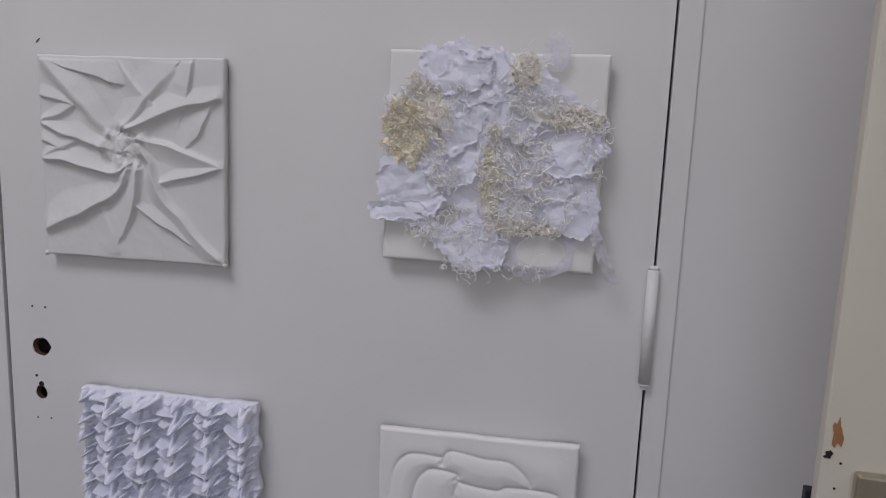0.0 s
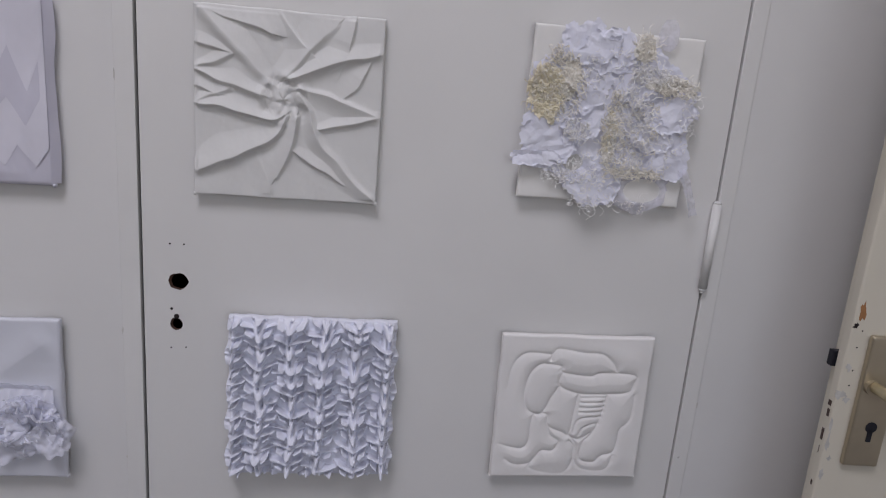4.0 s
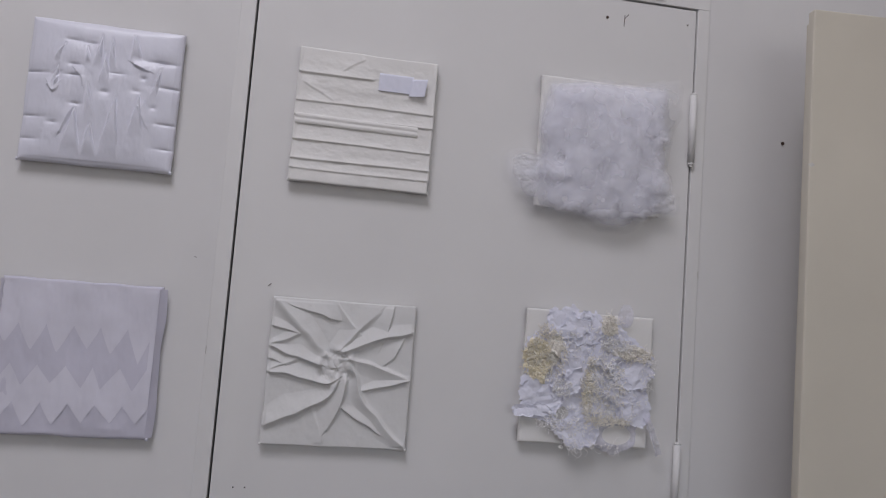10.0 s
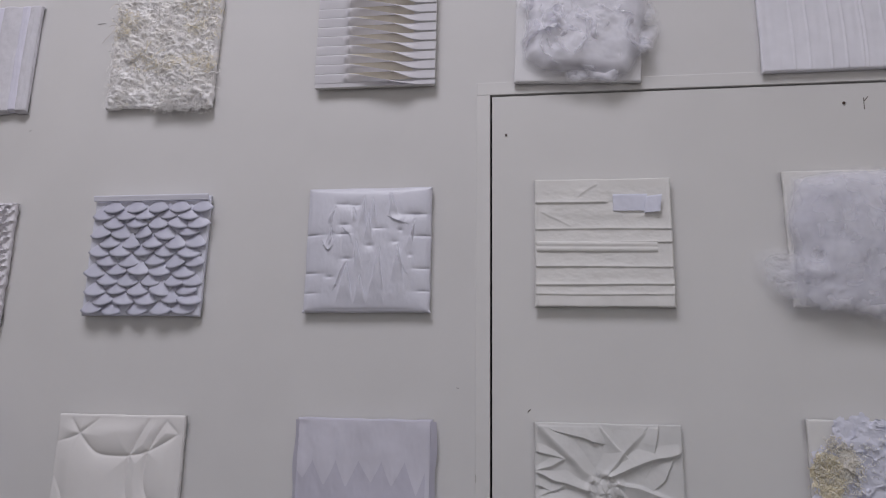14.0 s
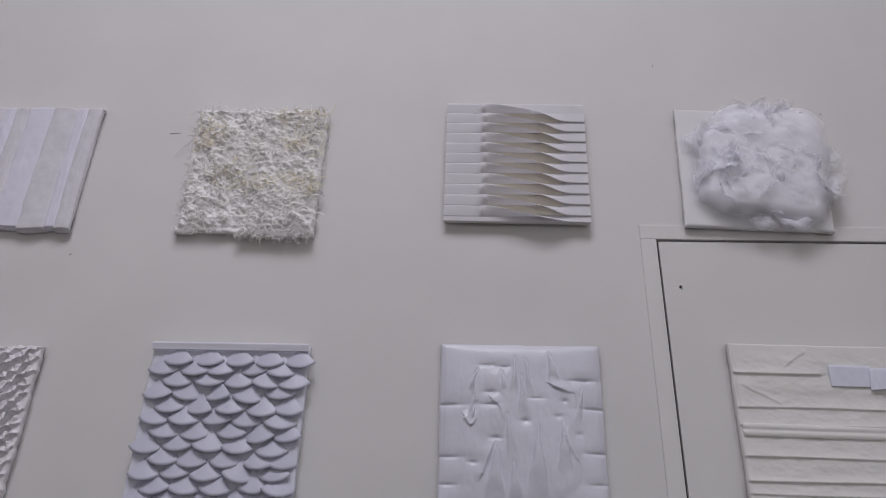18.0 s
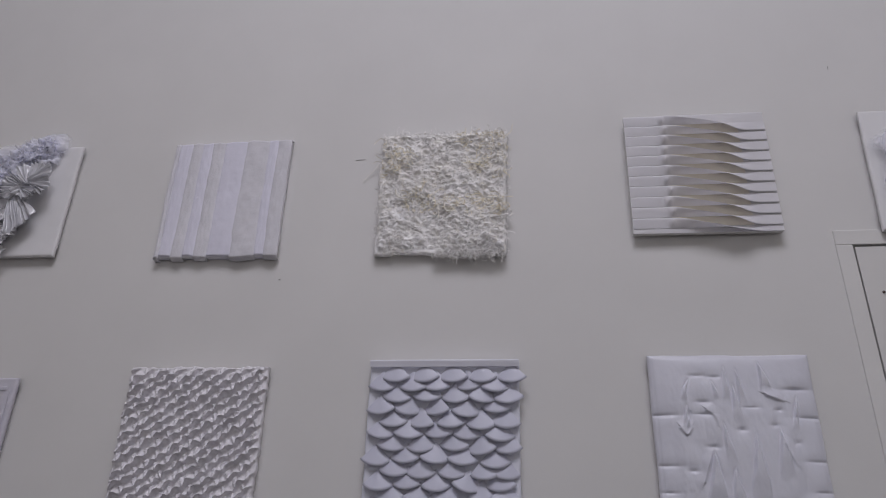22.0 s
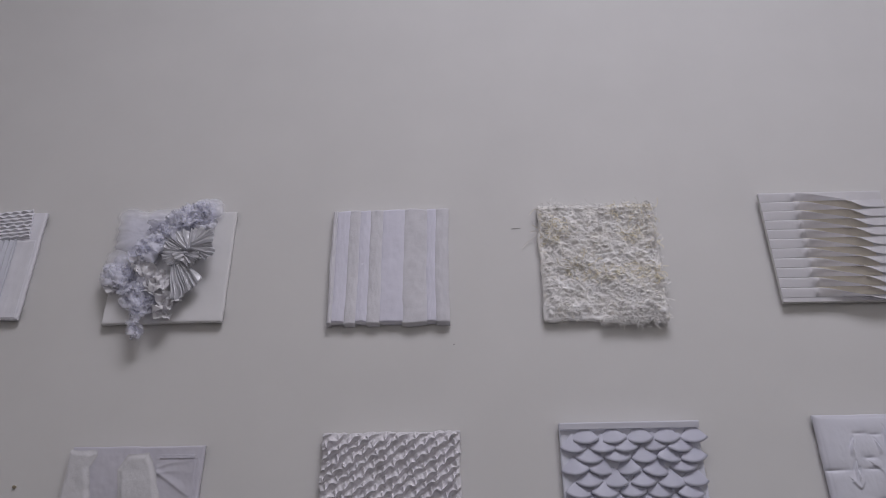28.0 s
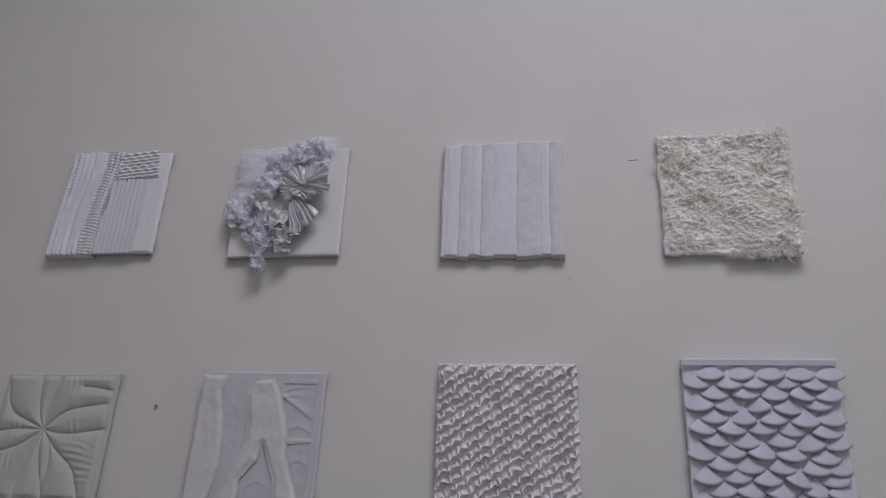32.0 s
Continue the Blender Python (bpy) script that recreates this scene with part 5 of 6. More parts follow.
# -- third row --
def tatter_panel():
    p = panel(0.6715, 1.3025, "ivory canvas covered with tattered lilac tulle and tufts of cream yarn", 0.6)
    s = 0.1265
    board(p, 0.253, 0.248, IVORY)
    u, v = mesh_uv(300, 300, -1.2, 1.15, -1.15, 1.15)
    torn = [(-0.67, 0.95), (-0.3, 1.07), (-0.22, 0.98), (0.13, 0.98), (0.2, 0.86), (0.4, 0.9), (0.62, 0.68), (1.0, 0.45), (1.04, 0.36), (0.96, 0.26), (1.04, 0.14), (0.9, -0.02), (1.02, -0.36), (0.98, -0.52), (0.85, -0.63), (0.55, -0.56), (0.24, -0.62), (0.12, -1.0), (-0.19, -0.98), (-0.6, -0.7), (-1.13, -0.55), (-1.02, -0.4), (-1.02, 0.1), (-1.0, 0.54), (-0.75, 0.68)]
    inside = outline(u, v, torn) + 0.045 * fbm(u, v, 7, 2, 3) + 0.02 * vnoise(u, v, 26, 5)
    holes = np.hypot((u + 0.39) / 1.1, v + 0.54) > 0.085 + 0.03 * vnoise(u, v, 8, 4)

    def rumple(seed, lift):
        big = 0.0046 * crumpled(u, v, 2.1, seed, 2) + 0.0036 * crumpled(u, v, 5.2, seed + 4, 2) + 0.0010 * facets(u, v, 13, seed + 7)
        return np.maximum(THICK + lift + 0.005 + big, THICK + 0.0015)

    top = rumple(11, 0.0)
    grid("tulle", np.stack([u * s, -top, v * s], -1), TULLEB, p, "crumpled lilac tulle with torn edges", mask=(inside > 0) & holes)
    scraps = ((-0.70, -0.30, 0.36, 0.26), (0.75, -0.5, 0.26, 0.22), (-0.42, 0.82, 0.32, 0.22), (-0.1, 0.74, 0.34, 0.24), (0.66, 0.08, 0.34, 0.24), (-0.12, -0.80, 0.34, 0.2), (-0.32, 0.28, 0.28, 0.24), (0.2, 0.42, 0.26, 0.2), (-0.36, -0.16, 0.24, 0.16), (0.5, -0.2, 0.24, 0.2), (-0.85, -0.5, 0.3, 0.1))
    for k, (cx, cz, rx, rz) in enumerate(scraps):
        d = 1 - np.hypot((u - cx) / rx, (v - cz) / rz) + 0.5 * fbm(u, v, 5, 20 + k, 3) + 0.16 * vnoise(u, v, 22, k)
        lay = np.maximum(rumple(30 + 3 * k, 0.003), top + 0.0012) + 0.003 * np.exp(-((d / 0.1) ** 2)) * (0.4 + vnoise(u, v, 9, k))
        grid("tulle_scrap", np.stack([u * s, -lay, v * s], -1), TULLEB, p, mask=(d > 0) & (inside > -0.05))
        top = np.where(d > 0, np.maximum(top, lay), top)
    petal = 1 - np.hypot((u - 0.52) / 0.13, (v - 0.98) / 0.2) + 0.2 * fbm(u, v, 4, 9)
    grid("tulle_scrap", np.stack([u * s, -(THICK + 0.006 + 0.004 * crumpled(u, v, 3, 5)), v * s], -1), SHEER, p, "sheer lilac scrap that stands over the rim", mask=petal > 0)
    veil = np.minimum(outline(u, v, [(0.15, -0.58), (0.85, -0.6), (0.8, -0.95), (0.5, -1.08), (0.15, -1.0)]), 0.3) + 0.06 * fbm(u, v, 5, 12)
    grid("tulle_scrap", np.stack([u * s, -(THICK + 0.003 + 0.002 * crumpled(u, v, 3, 6)), v * s], -1), SHEER, p, "thin sheer tulle at the lower rim", mask=(veil > 0) & (np.hypot((u - 0.5) / 1.6, v + 0.8) > 0.14))
    for k, (cx, cz, rx, rz, m) in enumerate(((-0.80, 0.26, 0.24, 0.32, STRAWF), (-0.56, 0.36, 0.16, 0.26, CREAMF), (0.27, 0.82, 0.12, 0.16, CREAMF), (0.0, -0.14, 0.07, 0.42, CREAMF), (0.62, 0.42, 0.3, 0.09, CREAMF))):
        d = 1 - np.hypot((u - cx) / rx, (v - cz) / rz) + 0.7 * fbm(u, v, 7, 50 + k, 3)
        lay = top + 0.0006 + 0.004 * np.abs(fbm(u, v, 12, 60 + k, 3))
        grid("felted_patch", np.stack([u * s, -lay, v * s], -1), m, p, "matted yarn", mask=(d > 0) & (inside > -0.03))
        top = np.where(d > 0, lay, top)
    strip = [(-0.78 * s, -0.52 * s, 0.024), (-0.95 * s, -0.5 * s, 0.026), (-1.12 * s, -0.5 * s, 0.026)]
    tail = [(0.92 * s, -0.5 * s, 0.024), (1.0 * s, -0.68 * s, 0.03), (1.08 * s, -0.86 * s, 0.028), (1.18 * s, -1.06 * s, 0.02)]
    grids("torn_strip", [ruffle(strip, 0.012, 2, 0.004, 2, amp=0.2), ruffle(strip, 0.010, 2, 0.004, 3, side=-1, amp=0.2)], TULLEB, p)
    grids("torn_strip", [ruffle(tail, 0.009, 2, 0.003, 4, amp=0.2), ruffle(tail, 0.008, 2, 0.003, 5, side=-1, amp=0.2)], SHEER, p, "sheer torn strip hanging past the corner")

    def patch(cx, cz, rx, rz):
        def place(rng, n):
            r, a = np.sqrt(rng.rand(n)), rng.rand(n) * 6.283
            x, z = cx + rx * r * np.cos(a), cz + rz * r * np.sin(a)
            i, j = (np.clip((z + 1.15) / 2.3 * 299, 0, 299)).astype(int), (np.clip((x + 1.2) / 2.35 * 299, 0, 299)).astype(int)
            return np.stack([s * x, s * z, top[i, j] + 0.0005 + 0.004 * rng.rand(n)], 1)

        return place

    def frayed(label, m, n, cx, cz, rx, rz, seed, length=0.013, rad=0.0006):
        yarn(p, m, label, n=int(1.25 * n), where=patch(cx, cz, rx, rz), length=1.1 * length, rad=0.72 * rad, seed=seed, curl=2.2, steps=10, flat=0.5)

    frayed("tuft of straw-coloured yarn", YARNT, 190, -0.82, 0.26, 0.22, 0.30, 41, 0.012, 0.0008)
    frayed("", YARNC, 280, -0.68, 0.32, 0.32, 0.38, 42, 0.013, 0.0007)
    frayed("", YARNC, 60, -0.70, 0.66, 0.1, 0.12, 49, 0.012)
    frayed("cream yarn ends", YARNC, 100, 0.27, 0.82, 0.13, 0.17, 43, 0.016)
    frayed("", YARNC, 150, 0.0, -0.12, 0.10, 0.5, 44, 0.014, 0.0007)
    frayed("", YARNT, 40, -0.02, -0.15, 0.06, 0.25, 55)
    frayed("", LINENW, 150, 0.42, 0.52, 0.30, 0.10, 45, 0.016)
    frayed("", YARNC, 160, 0.74, 0.40, 0.26, 0.10, 51, 0.014, 0.0007)
    frayed("white frayed yarn", LINENW, 200, 0.22, -0.1, 0.30, 0.5, 46, 0.018, 0.0007)
    frayed("", YARNC, 60, 0.3, -0.1, 0.26, 0.45, 56, 0.018, 0.0008)
    frayed("", LINENW, 60, -0.2, -0.65, 0.4, 0.28, 57, 0.016, 0.0006)
    frayed("", LINENW, 40, 0.55, -0.35, 0.3, 0.25, 58, 0.016, 0.0006)
    frayed("", LINENW, 80, -0.1, 0.5, 0.4, 0.3, 52, 0.012)
    frayed("", LINENW, 100, -0.42, -0.14, 0.16, 0.14, 53, 0.013)
    frayed("", LINENW, 40, 0.1, -0.98, 0.5, 0.06, 47, 0.022, 0.0005)
    frayed("", YARNC, 130, 0.34, -0.60, 0.32, 0.07, 48, 0.016, 0.0007)
    frayed("", LINENW, 60, 0.9, 0.1, 0.12, 0.4, 54, 0.012)
    frayed("", LINENW, 70, -0.45, -0.68, 0.35, 0.06, 59, 0.014)


STRAWF = mat("straw_felt", (0.93, 0.86, 0.68), 0.95, vary=0.07, scale=120, bump=0.8, bscale=420)
CREAMF = mat("cream_felt", (0.95, 0.92, 0.86), 0.95, vary=0.05, scale=120, bump=0.8, bscale=420)
TULLEB = mat("blue_lilac_tulle", (0.865, 0.87, 1.0), 0.6, vary=0.05, scale=30, sheen=0.4, sss=0.14, bump=0.2, bscale=350)


def twist_panel():
    p = panel(0.2068, 1.2838, "white cotton panel twisted into a knot with star-like folds", 0.1)

    def height(u, v):
        folds = (
            ([(-0.97, 1.01), (-0.58, 0.63), (-0.25, 0.32)], (5, 7, 4), (0.16, 0.20, 0.12), 0.11),
            ([(-0.97, 1.01), (-0.6, 0.88), (-0.2, 0.78)], (3, 4, 5), (0.10, 0.22, 0.30), 0.022),
            ([(0.2, 0.63), (0.02, 0.8), (-0.11, 0.99)], (5, 5, 2), (0.26, 0.16, 0.08), 0.03),
            ([(-0.04, 0.34), (0.2, 0.62), (0.49, 0.91)], (7, 6, 2), (0.16, 0.26, 0.3), 0.07),
            ([(0.58, 0.48), (0.66, 0.75), (0.71, 1.0)], (2, 4.5, 4), (0.2, 0.24, 0.16), 0.018),
            ([(0.01, 0.31), (0.47, 0.51), (0.99, 0.65)], (8, 8, 5), (0.14, 0.2, 0.12), 0.045),
            ([(0.65, 0.18), (0.78, 0.34), (0.89, 0.59)], (2, 4, 2), (0.2, 0.16, 0.1), 0.02),
            ([(0.99, -0.03), (0.46, 0.14), (0.12, 0.21)], (3, 7, 7), (0.12, 0.2, 0.16), 0.04),
            ([(0.34, -0.22), (0.7, -0.13), (1.01, -0.03)], (4, 5, 4), (0.08, 0.14, 0.08), 0.03),
            ([(1.0, -0.99), (0.68, -0.69), (0.32, -0.3), (0.23, -0.01), (0.12, 0.15)], (5, 6, 7, 8, 7), (0.10, 0.20, 0.16, 0.12, 0.1), 0.04),
            ([(0.06, -0.46), (0.3, -0.62), (0.65, -0.81)], (3, 5, 3), (0.08, 0.2, 0.14), 0.022),
            ([(-0.13, -0.79), (0.06, -0.36), (0.1, -0.1)], (3, 6, 8), (0.3, 0.28, 0.12), 0.035),
            ([(-0.18, -0.94), (-0.36, -0.47)], (2, 2), (0.2, 0.1), 0.06),
            ([(-0.99, -0.75), (-0.38, -0.47), (-0.1, -0.27), (-0.02, -0.1)], (6, 8, 8, 7), (0.22, 0.3, 0.2, 0.1), 0.045),
            ([(-1.03, 0.0), (-0.63, -0.05), (-0.21, -0.13), (-0.03, -0.07)], (5, 7, 8, 6), (0.08, 0.18, 0.2, 0.1), 0.035),
            ([(-1.03, 0.0), (-0.65, 0.17)], (4, 3), (0.05, 0.16), 0.05),
            ([(-1.01, 0.16), (-0.75, 0.1)], (4, 3), (0.1, 0.12), 0.03),
            ([(-1.02, 0.34), (-0.7, 0.24), (-0.3, 0.12)], (5, 6, 6), (0.06, 0.16, 0.12), 0.04),
            ([(-1.0, 0.36), (-0.61, 0.53)], (4, 3), (0.05, 0.14), 0.04),
            ([(-1.03, 0.63), (-0.63, 0.54)], (4, 3), (0.12, 0.16), 0.03),
        )
        fs = [0.0012 * crease(u, v, pts, hs, ws, 0.75 * st, 0.018) for pts, hs, ws, st in folds]
        o = np.max(fs, 0) * 0.9 + np.sum(fs, 0) * 0.1
        r, th = np.hypot(u + 0.05, v - 0.08), np.arctan2(v - 0.08, u + 0.05)
        knot = 0.007 * np.clip(1 - (r / 0.21) ** 2, 0, 1) + 0.0052 * crumpled(u, v, 5, 3) * smooth01((0.34 - r) / 0.1) + 0.0016 * np.abs(np.sin(2.5 * th + 9 * r)) * smooth01((0.26 - r) / 0.08)
        coil = 0.006 * np.exp(-(((r - 0.24) / 0.05) ** 2)) * (0.4 + 0.9 * vnoise(np.cos(th), np.sin(th), 2.2, 4))
        swirl = 0.0024 * np.sin(6 * th + 8 * r) * np.exp(-r / 0.3) * smooth01((r - 0.1) / 0.2)
        return (o + knot + coil + swirl) * (0.45 + 0.55 * edge(u, v, 0.04)) + 0.0009 * fbm(u, v, 3, 9) + 0.0004 * crumpled(u, v, 5, 8)

    cover(p, 0.258, 0.26, height, COTTON, n=300, r=0.003, thick=0.014)


def diamond_panel():
    p = panel(-0.2380, 1.2835, "panel of lilac organza layers cut in rows of points", 0.0)
    w, h = 0.258, 0.262

    def soft(u, v):
        return 0.0030 * fbm(u * 2, v, 1.6, 3) * edge(u, v, 0.1)

    cover(p, w, h, soft, MIDTONE, n=90, thick=0.0165, r=0.006, swell=lambda u, v: 0.002 * vnoise(u, v, 3, 6))
    pitch, rng = 0.0435, np.random.RandomState(9)
    for lay, (z0, z1, m, off) in enumerate(((-0.076, -0.108, PALEF, 0.006), (-0.013, -0.045, SHADEF, -0.004), (0.055, 0.013, PALEF, 0.002))):
        for k in range(6):
            u, v = mesh_uv(21, 60, -1, 1, 0, 1)
            x = np.clip(-0.1185 + pitch * k + off + u * pitch / 2, -w / 2 + 0.004, w / 2 - 0.004)
            mid = 0.12 * rng.randn()
            dip = 1 - np.where(u > mid, (u - mid) / (1 - mid), (mid - u) / (1 + mid))
            low = z0 + (z1 - z0 + 0.006 * rng.randn()) * dip ** (0.8 + 0.3 * rng.rand())
            z = h / 2 - 0.004 + (low - h / 2 + 0.004) * v
            d = 0.0172 + 0.00025 * (lay + 1) + soft(x / w * 2, z / h * 2)
            each("organza_point", [np.stack([x, -d, z], -1)], m, p, thin=((0, 1.0), (0.0, 0.0)))
    for sx in (-1, 1):
        u, v = mesh_uv(10, 70)
        x = sx * (w / 2 + 0.002 + 0.005 * u + 0.004 * vnoise(v, v * 0, 2.4, 4 + sx) * (u + 1) / 2)
        grid("organza_edge", np.stack([x, -(0.0165 - 0.007 * (u + 1) / 2), v * h / 2 * 0.97], -1), SHADE, p)


def arc_quilt():
    p = panel(-0.7220, 1.2825, "white felt panel quilted with sweeping arcs")

    def height(u, v):
        d = seams(u, v, [(-1.0, 0.62), (-0.7, 0.72), (-0.35, 0.98)], [(-0.8, 0.95), (-0.62, 0.7), (-0.35, 0.46), (0.0, 0.42), (0.2, 0.43), (0.5, 0.5), (0.95, 0.75)], [(0.2, 0.43), (0.32, 0.7), (0.45, 0.95)], [(0.5, 0.5), (0.62, 0.75), (0.75, 0.95)], [(0.75, 0.95), (0.95, 0.75)], [(0.2, 0.43), (0.17, 0.0), (0.25, -0.4), (0.3, -0.95)], [(0.48, 0.45), (0.45, 0.1), (0.55, -0.2), (0.88, -0.5)], [(-1.0, 0.1), (-0.85, -0.2), (-0.8, -0.6), (-0.85, -0.95)], [(-0.3, -0.95), (-0.1, -0.7), (0.25, -0.6)])
        return quilt(d, 0.009, 0.13) * (0.2 + 0.8 * edge(u, v, 0.25))

    cover(p, 0.262, 0.26, height, FELT, n=150)


def frill_panel():
    p = panel(-1.125, 1.285, "panel covered with thick lilac frills, its edge ragged")
    board(p, 0.25, 0.256, COOL)
    some = []
    for k in range(7):
        z = 0.115 - 0.036 * k
        some.append(ruffle([(-0.12, z, 0.022), (0.0, z + 0.004, 0.024), (0.122, z - 0.003, 0.022)], 0.034, 15, 0.018, 60 + k, side=-1, amp=0.3))
        some.append(ruffle([(-0.12, z, 0.022), (0.124, z, 0.022)], 0.026, 17, 0.02, 70 + k, side=1, amp=0.3))
    each("frill", some, PALE, p, "row of gathered lilac organza")


PALEF = mat("pale_sheer_organza", (0.705, 0.69, 0.775), 0.6, vary=0.07, scale=14, sheen=0.3)
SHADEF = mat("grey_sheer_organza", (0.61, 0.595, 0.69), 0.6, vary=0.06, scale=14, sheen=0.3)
MIDTONE = mat("lilac_organza", (0.63, 0.615, 0.71), 0.6, vary=0.03, scale=30, sheen=0.3, sss=0.1)
tatter_panel()
twist_panel()
diamond_panel()
arc_quilt()
frill_panel()


# -- fourth row --
def line_quilt():
    p = panel(0.6720, 0.8365, "white felt panel quilted with a winding free-hand line", -0.4)

    def height(u, v):
        d1 = seams(u, v, [(-0.91, 0.3), (-0.88, 0.55), (-0.8, 0.7), (-0.67, 0.78), (-0.37, 0.77)], [(-0.36, 0.7), (-0.33, 0.8), (-0.24, 0.85), (0.08, 0.8), (0.25, 0.8), (0.38, 0.77), (0.52, 0.64), (0.56, 0.55)], [(-0.36, 0.63), (-0.2, 0.6), (-0.18, 0.52), (0.2, 0.47), (0.36, 0.52), (0.82, 0.5), (0.82, 0.35), (0.76, 0.25), (0.5, 0.22), (0.08, 0.22), (-0.2, 0.33), (-0.19, 0.5)])
        d2 = seams(u, v, [(-0.36, 0.63), (-0.5, 0.62), (-0.62, 0.48), (-0.67, 0.2), (-0.62, 0.0), (-0.52, -0.08), (-0.4, -0.07), (-0.3, 0.15), (-0.2, 0.33)], [(-0.4, -0.07), (-0.32, -0.11), (-0.3, -0.26), (-0.1, -0.35), (0.0, -0.38), (0.04, -0.1), (0.07, 0.2)], [(-0.52, -0.1), (-0.54, -0.25), (-0.55, -0.5), (-0.64, -0.6), (-0.84, -0.57), (-0.95, -0.53)])
        d3 = seams(u, v, [(-0.84, -0.77), (-0.7, -0.85), (-0.5, -0.82), (-0.42, -0.72), (-0.35, -0.63), (-0.2, -0.63), (-0.13, -0.5), (-0.25, -0.4), (-0.3, -0.26)], [(-0.45, -0.75), (-0.5, -0.88), (-0.35, -0.95), (-0.02, -0.97), (0.1, -0.78), (0.12, -0.55), (0.0, -0.38)], [(0.47, 0.2), (0.4, -0.2), (0.3, -0.4), (0.22, -0.5), (0.2, -0.75), (0.4, -0.8), (0.5, -0.7), (0.66, -0.65), (0.7, -0.5), (0.72, -0.3), (0.84, -0.15), (0.86, 0.2)])
        d4 = seams(u, v, [(0.03, -0.48), (0.1, -0.57), (0.1, -0.7), (0.2, -0.88), (0.4, -0.93), (0.6, -0.9), (0.66, -0.7)], [(0.03, -0.42), (0.15, -0.45), (0.3, -0.36)])
        fine = np.min([to_line(u, v, [(0.12, z), (0.44, z + 0.01)]) for z in (0.16, 0.09, 0.02, -0.05)] + [to_line(u, v, curve_pts([(0.06, -0.35), (0.1, -0.18), (0.22, -0.12), (0.42, -0.12)])), to_line(u, v, curve_pts([(0.14, -0.38), (0.18, -0.28), (0.3, -0.22), (0.4, -0.22)]))], 0)
        d = np.min([d1, d2, d3, d4], 0)
        return quilt(d, 0.0050, 0.08, 0.0010) * (0.2 + 0.8 * edge(u, v, 0.3)) - 0.0022 * np.exp(-((fine / 0.018) ** 2)) + 0.0004 * fbm(u, v, 5, 3)

    cover(p, 0.25, 0.252, height, FELT, n=220)


def comb_panel():
    p = panel(0.2530, 0.8420, "cool white cotton panel smocked in columns of beak-shaped folds", 0.0)

    def height(u, v):
        u2 = u + 0.04 * vnoise(u, v, 3, 1) + 0.015 * vnoise(u, v, 9, 2)
        best = None
        for i, c in enumerate((-1.02, -0.64, -0.25, 0.13, 0.54, 0.93)):
            a = np.abs(u2 - c) / 0.195
            ph = -v * 4.6 + 0.4 * math.sin(i * 2.1) + 0.35 * vnoise(u * 0.6, v, 2.5, 10 + i)
            f = ph - np.floor(ph)  # 0 on top of a fold, 1 at its beak
            size = 0.8 + 0.45 * vnoise(np.floor(ph), 0 * ph + i * 1.7, 1.37, 31)
            wide = (0.52 - 0.16 * f) * size
            blunt = smooth01((0.97 - f - 0.22 * (a / wide) ** 2) / 0.08)
            tongue = 0.0165 * np.clip(1 - (a / wide) ** 2.5, 0, 1) ** 0.55 * (0.15 + 0.85 * f) * blunt
            crease = 0.010 * np.exp(-((a / (0.05 + 0.06 * (0.6 - f).clip(0, 1))) ** 2)) * smooth01((0.66 - f) / 0.2)
            ear = np.exp(-(((f - 0.72 + 0.62 * (a - 0.3)) / 0.10) ** 2)) * smooth01((a - 0.28) / 0.12) * smooth01((0.92 - a) / 0.2)
            flap = 0.0150 * ear * size
            roof = 0.0105 * np.exp(-(((f - 0.34 * (1 - np.clip(a, 0, 1)) - 0.05) / 0.04) ** 2)) * smooth01((1.3 - a) / 0.3) * (0.8 + 0.6 * vnoise(u, v, 4, 20 + i))
            o = np.maximum(np.maximum(tongue - crease, roof), flap)
            best = o if best is None else np.maximum(best, o)
        return 1.85 * best * (0.45 + 0.55 * edge(u, v, 0.03)) + 0.0012 * crumpled(u, v, 9, 3)

    cover(p, 0.252, 0.264, height, COOL, n=330, r=0.003, swell=lambda u, v: 0.002 + 0.003 * np.sin(v * 14) + 0.002 * vnoise(u, v, 9, 3), swellz=lambda u, v: 0.001 * vnoise(u, v, 9, 3))


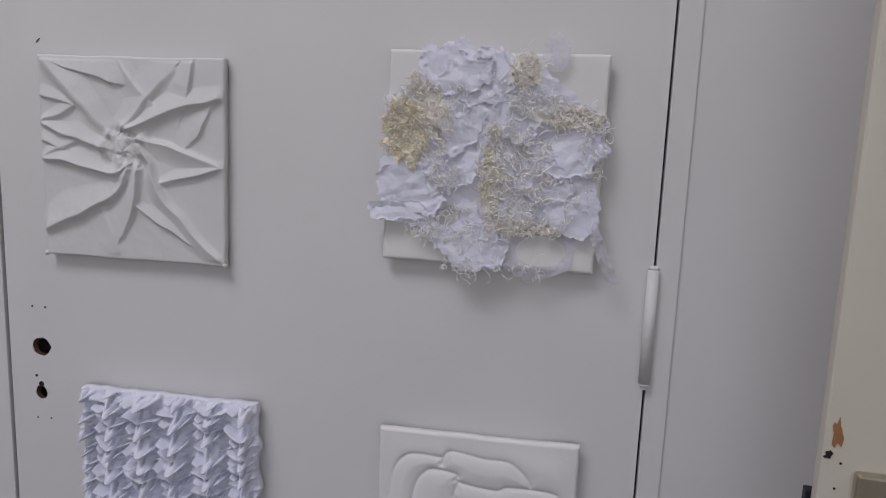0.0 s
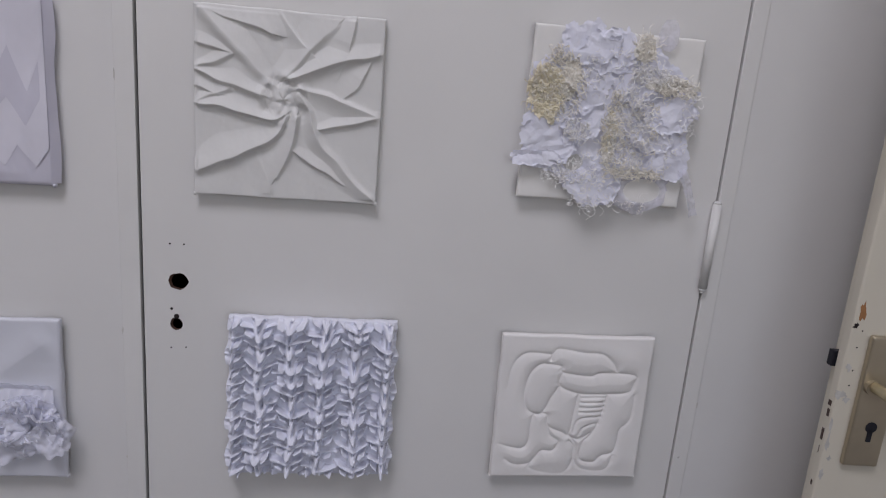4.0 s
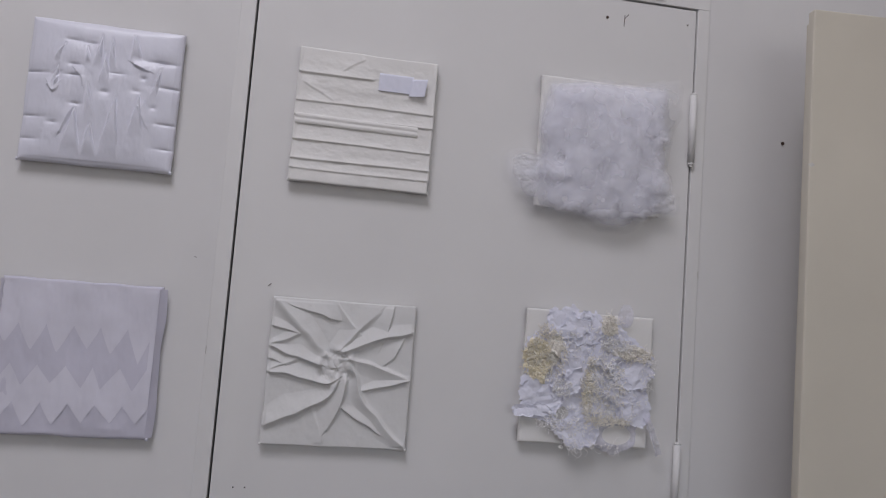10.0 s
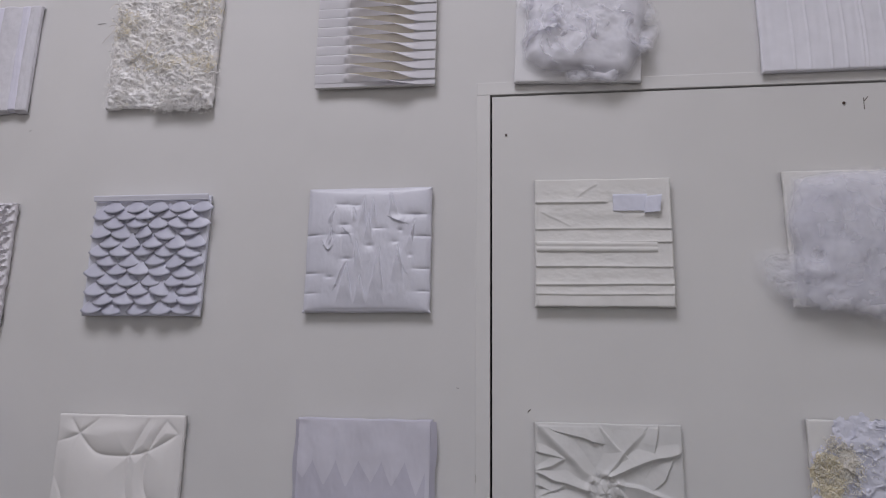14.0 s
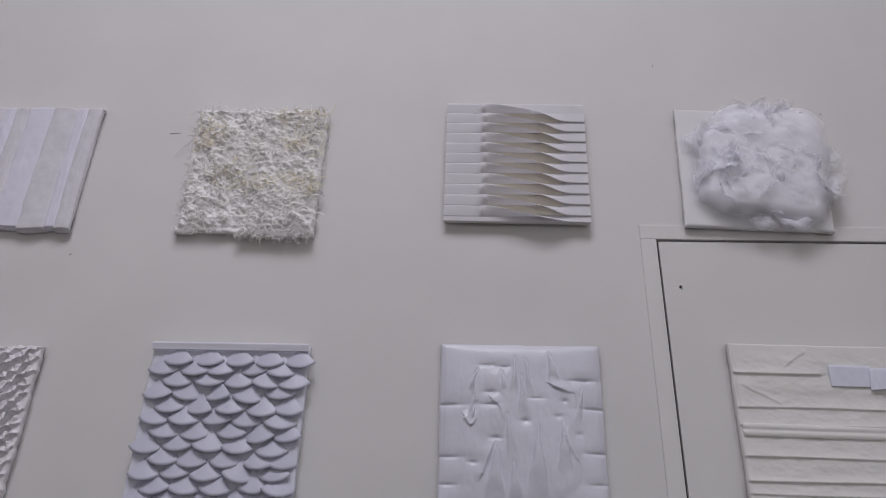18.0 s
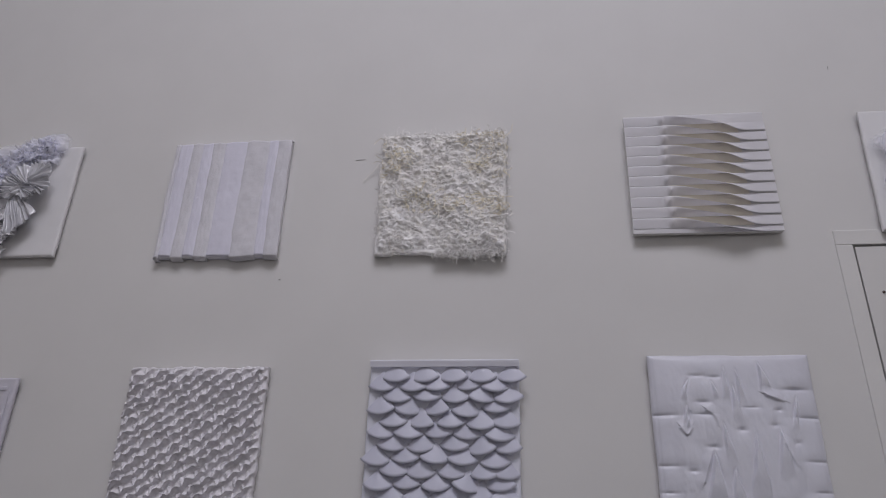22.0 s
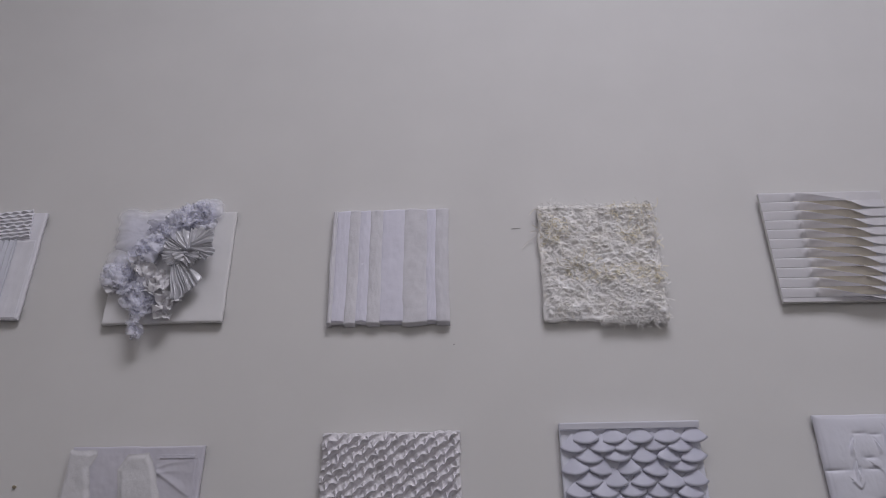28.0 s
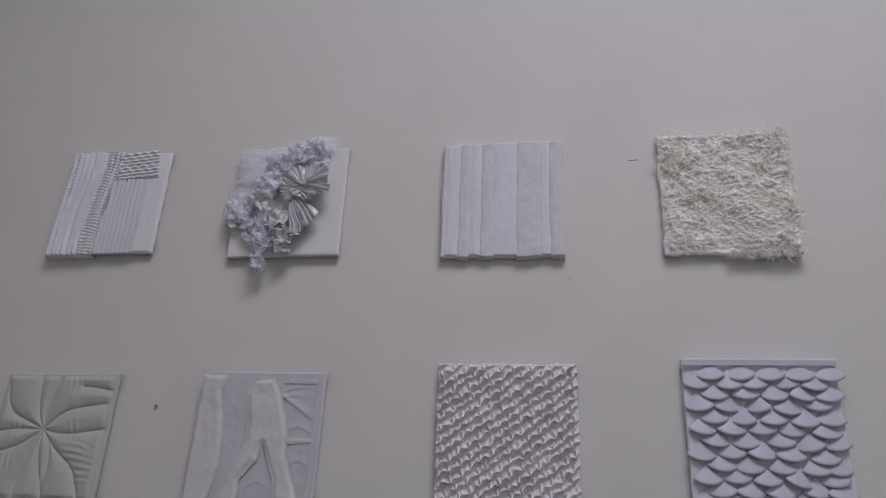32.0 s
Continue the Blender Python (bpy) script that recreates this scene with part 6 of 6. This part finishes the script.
def rose_panel():
    p = panel(-0.2415, 0.8265, "grey satin panel with a band of frilled lilac organza roses")

    def height(u, v):
        o = fold(u, v, (0.95, 0.8), (0.1, 0.15), 0.005, 0.22, 0.9) + fold(u, v, (0.3, 0.5), (-0.3, 0.2), 0.003, 0.25, 0.9) + fold(u, v, (-0.9, 0.5), (-0.4, 0.2), 0.003, 0.25, 0.9)
        return o + fold(u, v, (-0.7, -0.55), (0.2, -0.65), 0.004, 0.12, 0.8) + 0.003 * np.exp(-(((v - 0.1) / 0.25) ** 2)) + 0.0007 * fbm(u, v, 2, 3)

    cover(p, 0.255, 0.258, height, GREYSATIN, n=110)
    fade = ((0, 0.65, 1.0), (0.0, 0.05, 0.5))

    def ring(x, z, r, d):
        return [(x + r * math.cos(a), z + 0.9 * r * math.sin(a), d) for a in np.linspace(0.4, 6.9, 14)]

    for n, (x, z, r) in enumerate(((0.080, -0.034, 0.058), (-0.010, -0.018, 0.044), (-0.094, -0.038, 0.056))):
        def spot(rng):
            a, f = rng.rand() * 6.283, 0.25 + 0.55 * rng.rand()
            return x + f * r * math.cos(a), z + f * r * math.sin(a), 0.027 + 0.010 * (1 - f) + 0.003 * rng.rand()

        heart = grids("rose", [ruffle(ring(x, z, 0.22 * r, 0.032), 0.32 * r, 7, 0.010, 90 + n, side=-1, amp=0.25)], VIOLET, p, "frilled lilac organza rose")
        each("frill", [ruffle(ring(x, z, 0.42 * r, 0.026), 0.62 * r, 11, 0.008, 93 + n, side=-1, amp=0.22), ruffle(ring(x, z, 0.36 * r, 0.031), 0.42 * r, 10, 0.008, 96 + n, side=-1, amp=0.22)], VIOLET, heart, "gathered organza frill", thin=fade)
        each("petal", tuft(11, spot, 0.40 * r, 70 + 9 * n, spread=0.5, crimp=0.34, rows=10, cols=44, soft=1.0), VIOLET, heart, "crumpled organza petal", thin=fade)
    band = [(-0.12, 0.02, 0.022), (-0.05, 0.026, 0.024), (0.03, 0.022, 0.024), (0.116, 0.020, 0.022)]
    each("frill", [ruffle(band, 0.040, 16, 0.014, 84, side=-1, amp=0.25), ruffle(band, 0.012, 12, 0.005, 85, side=1, amp=0.2)], VIOLET, p, "frilled lilac organza band", thin=fade)


line_quilt()
comb_panel()
rose_panel()
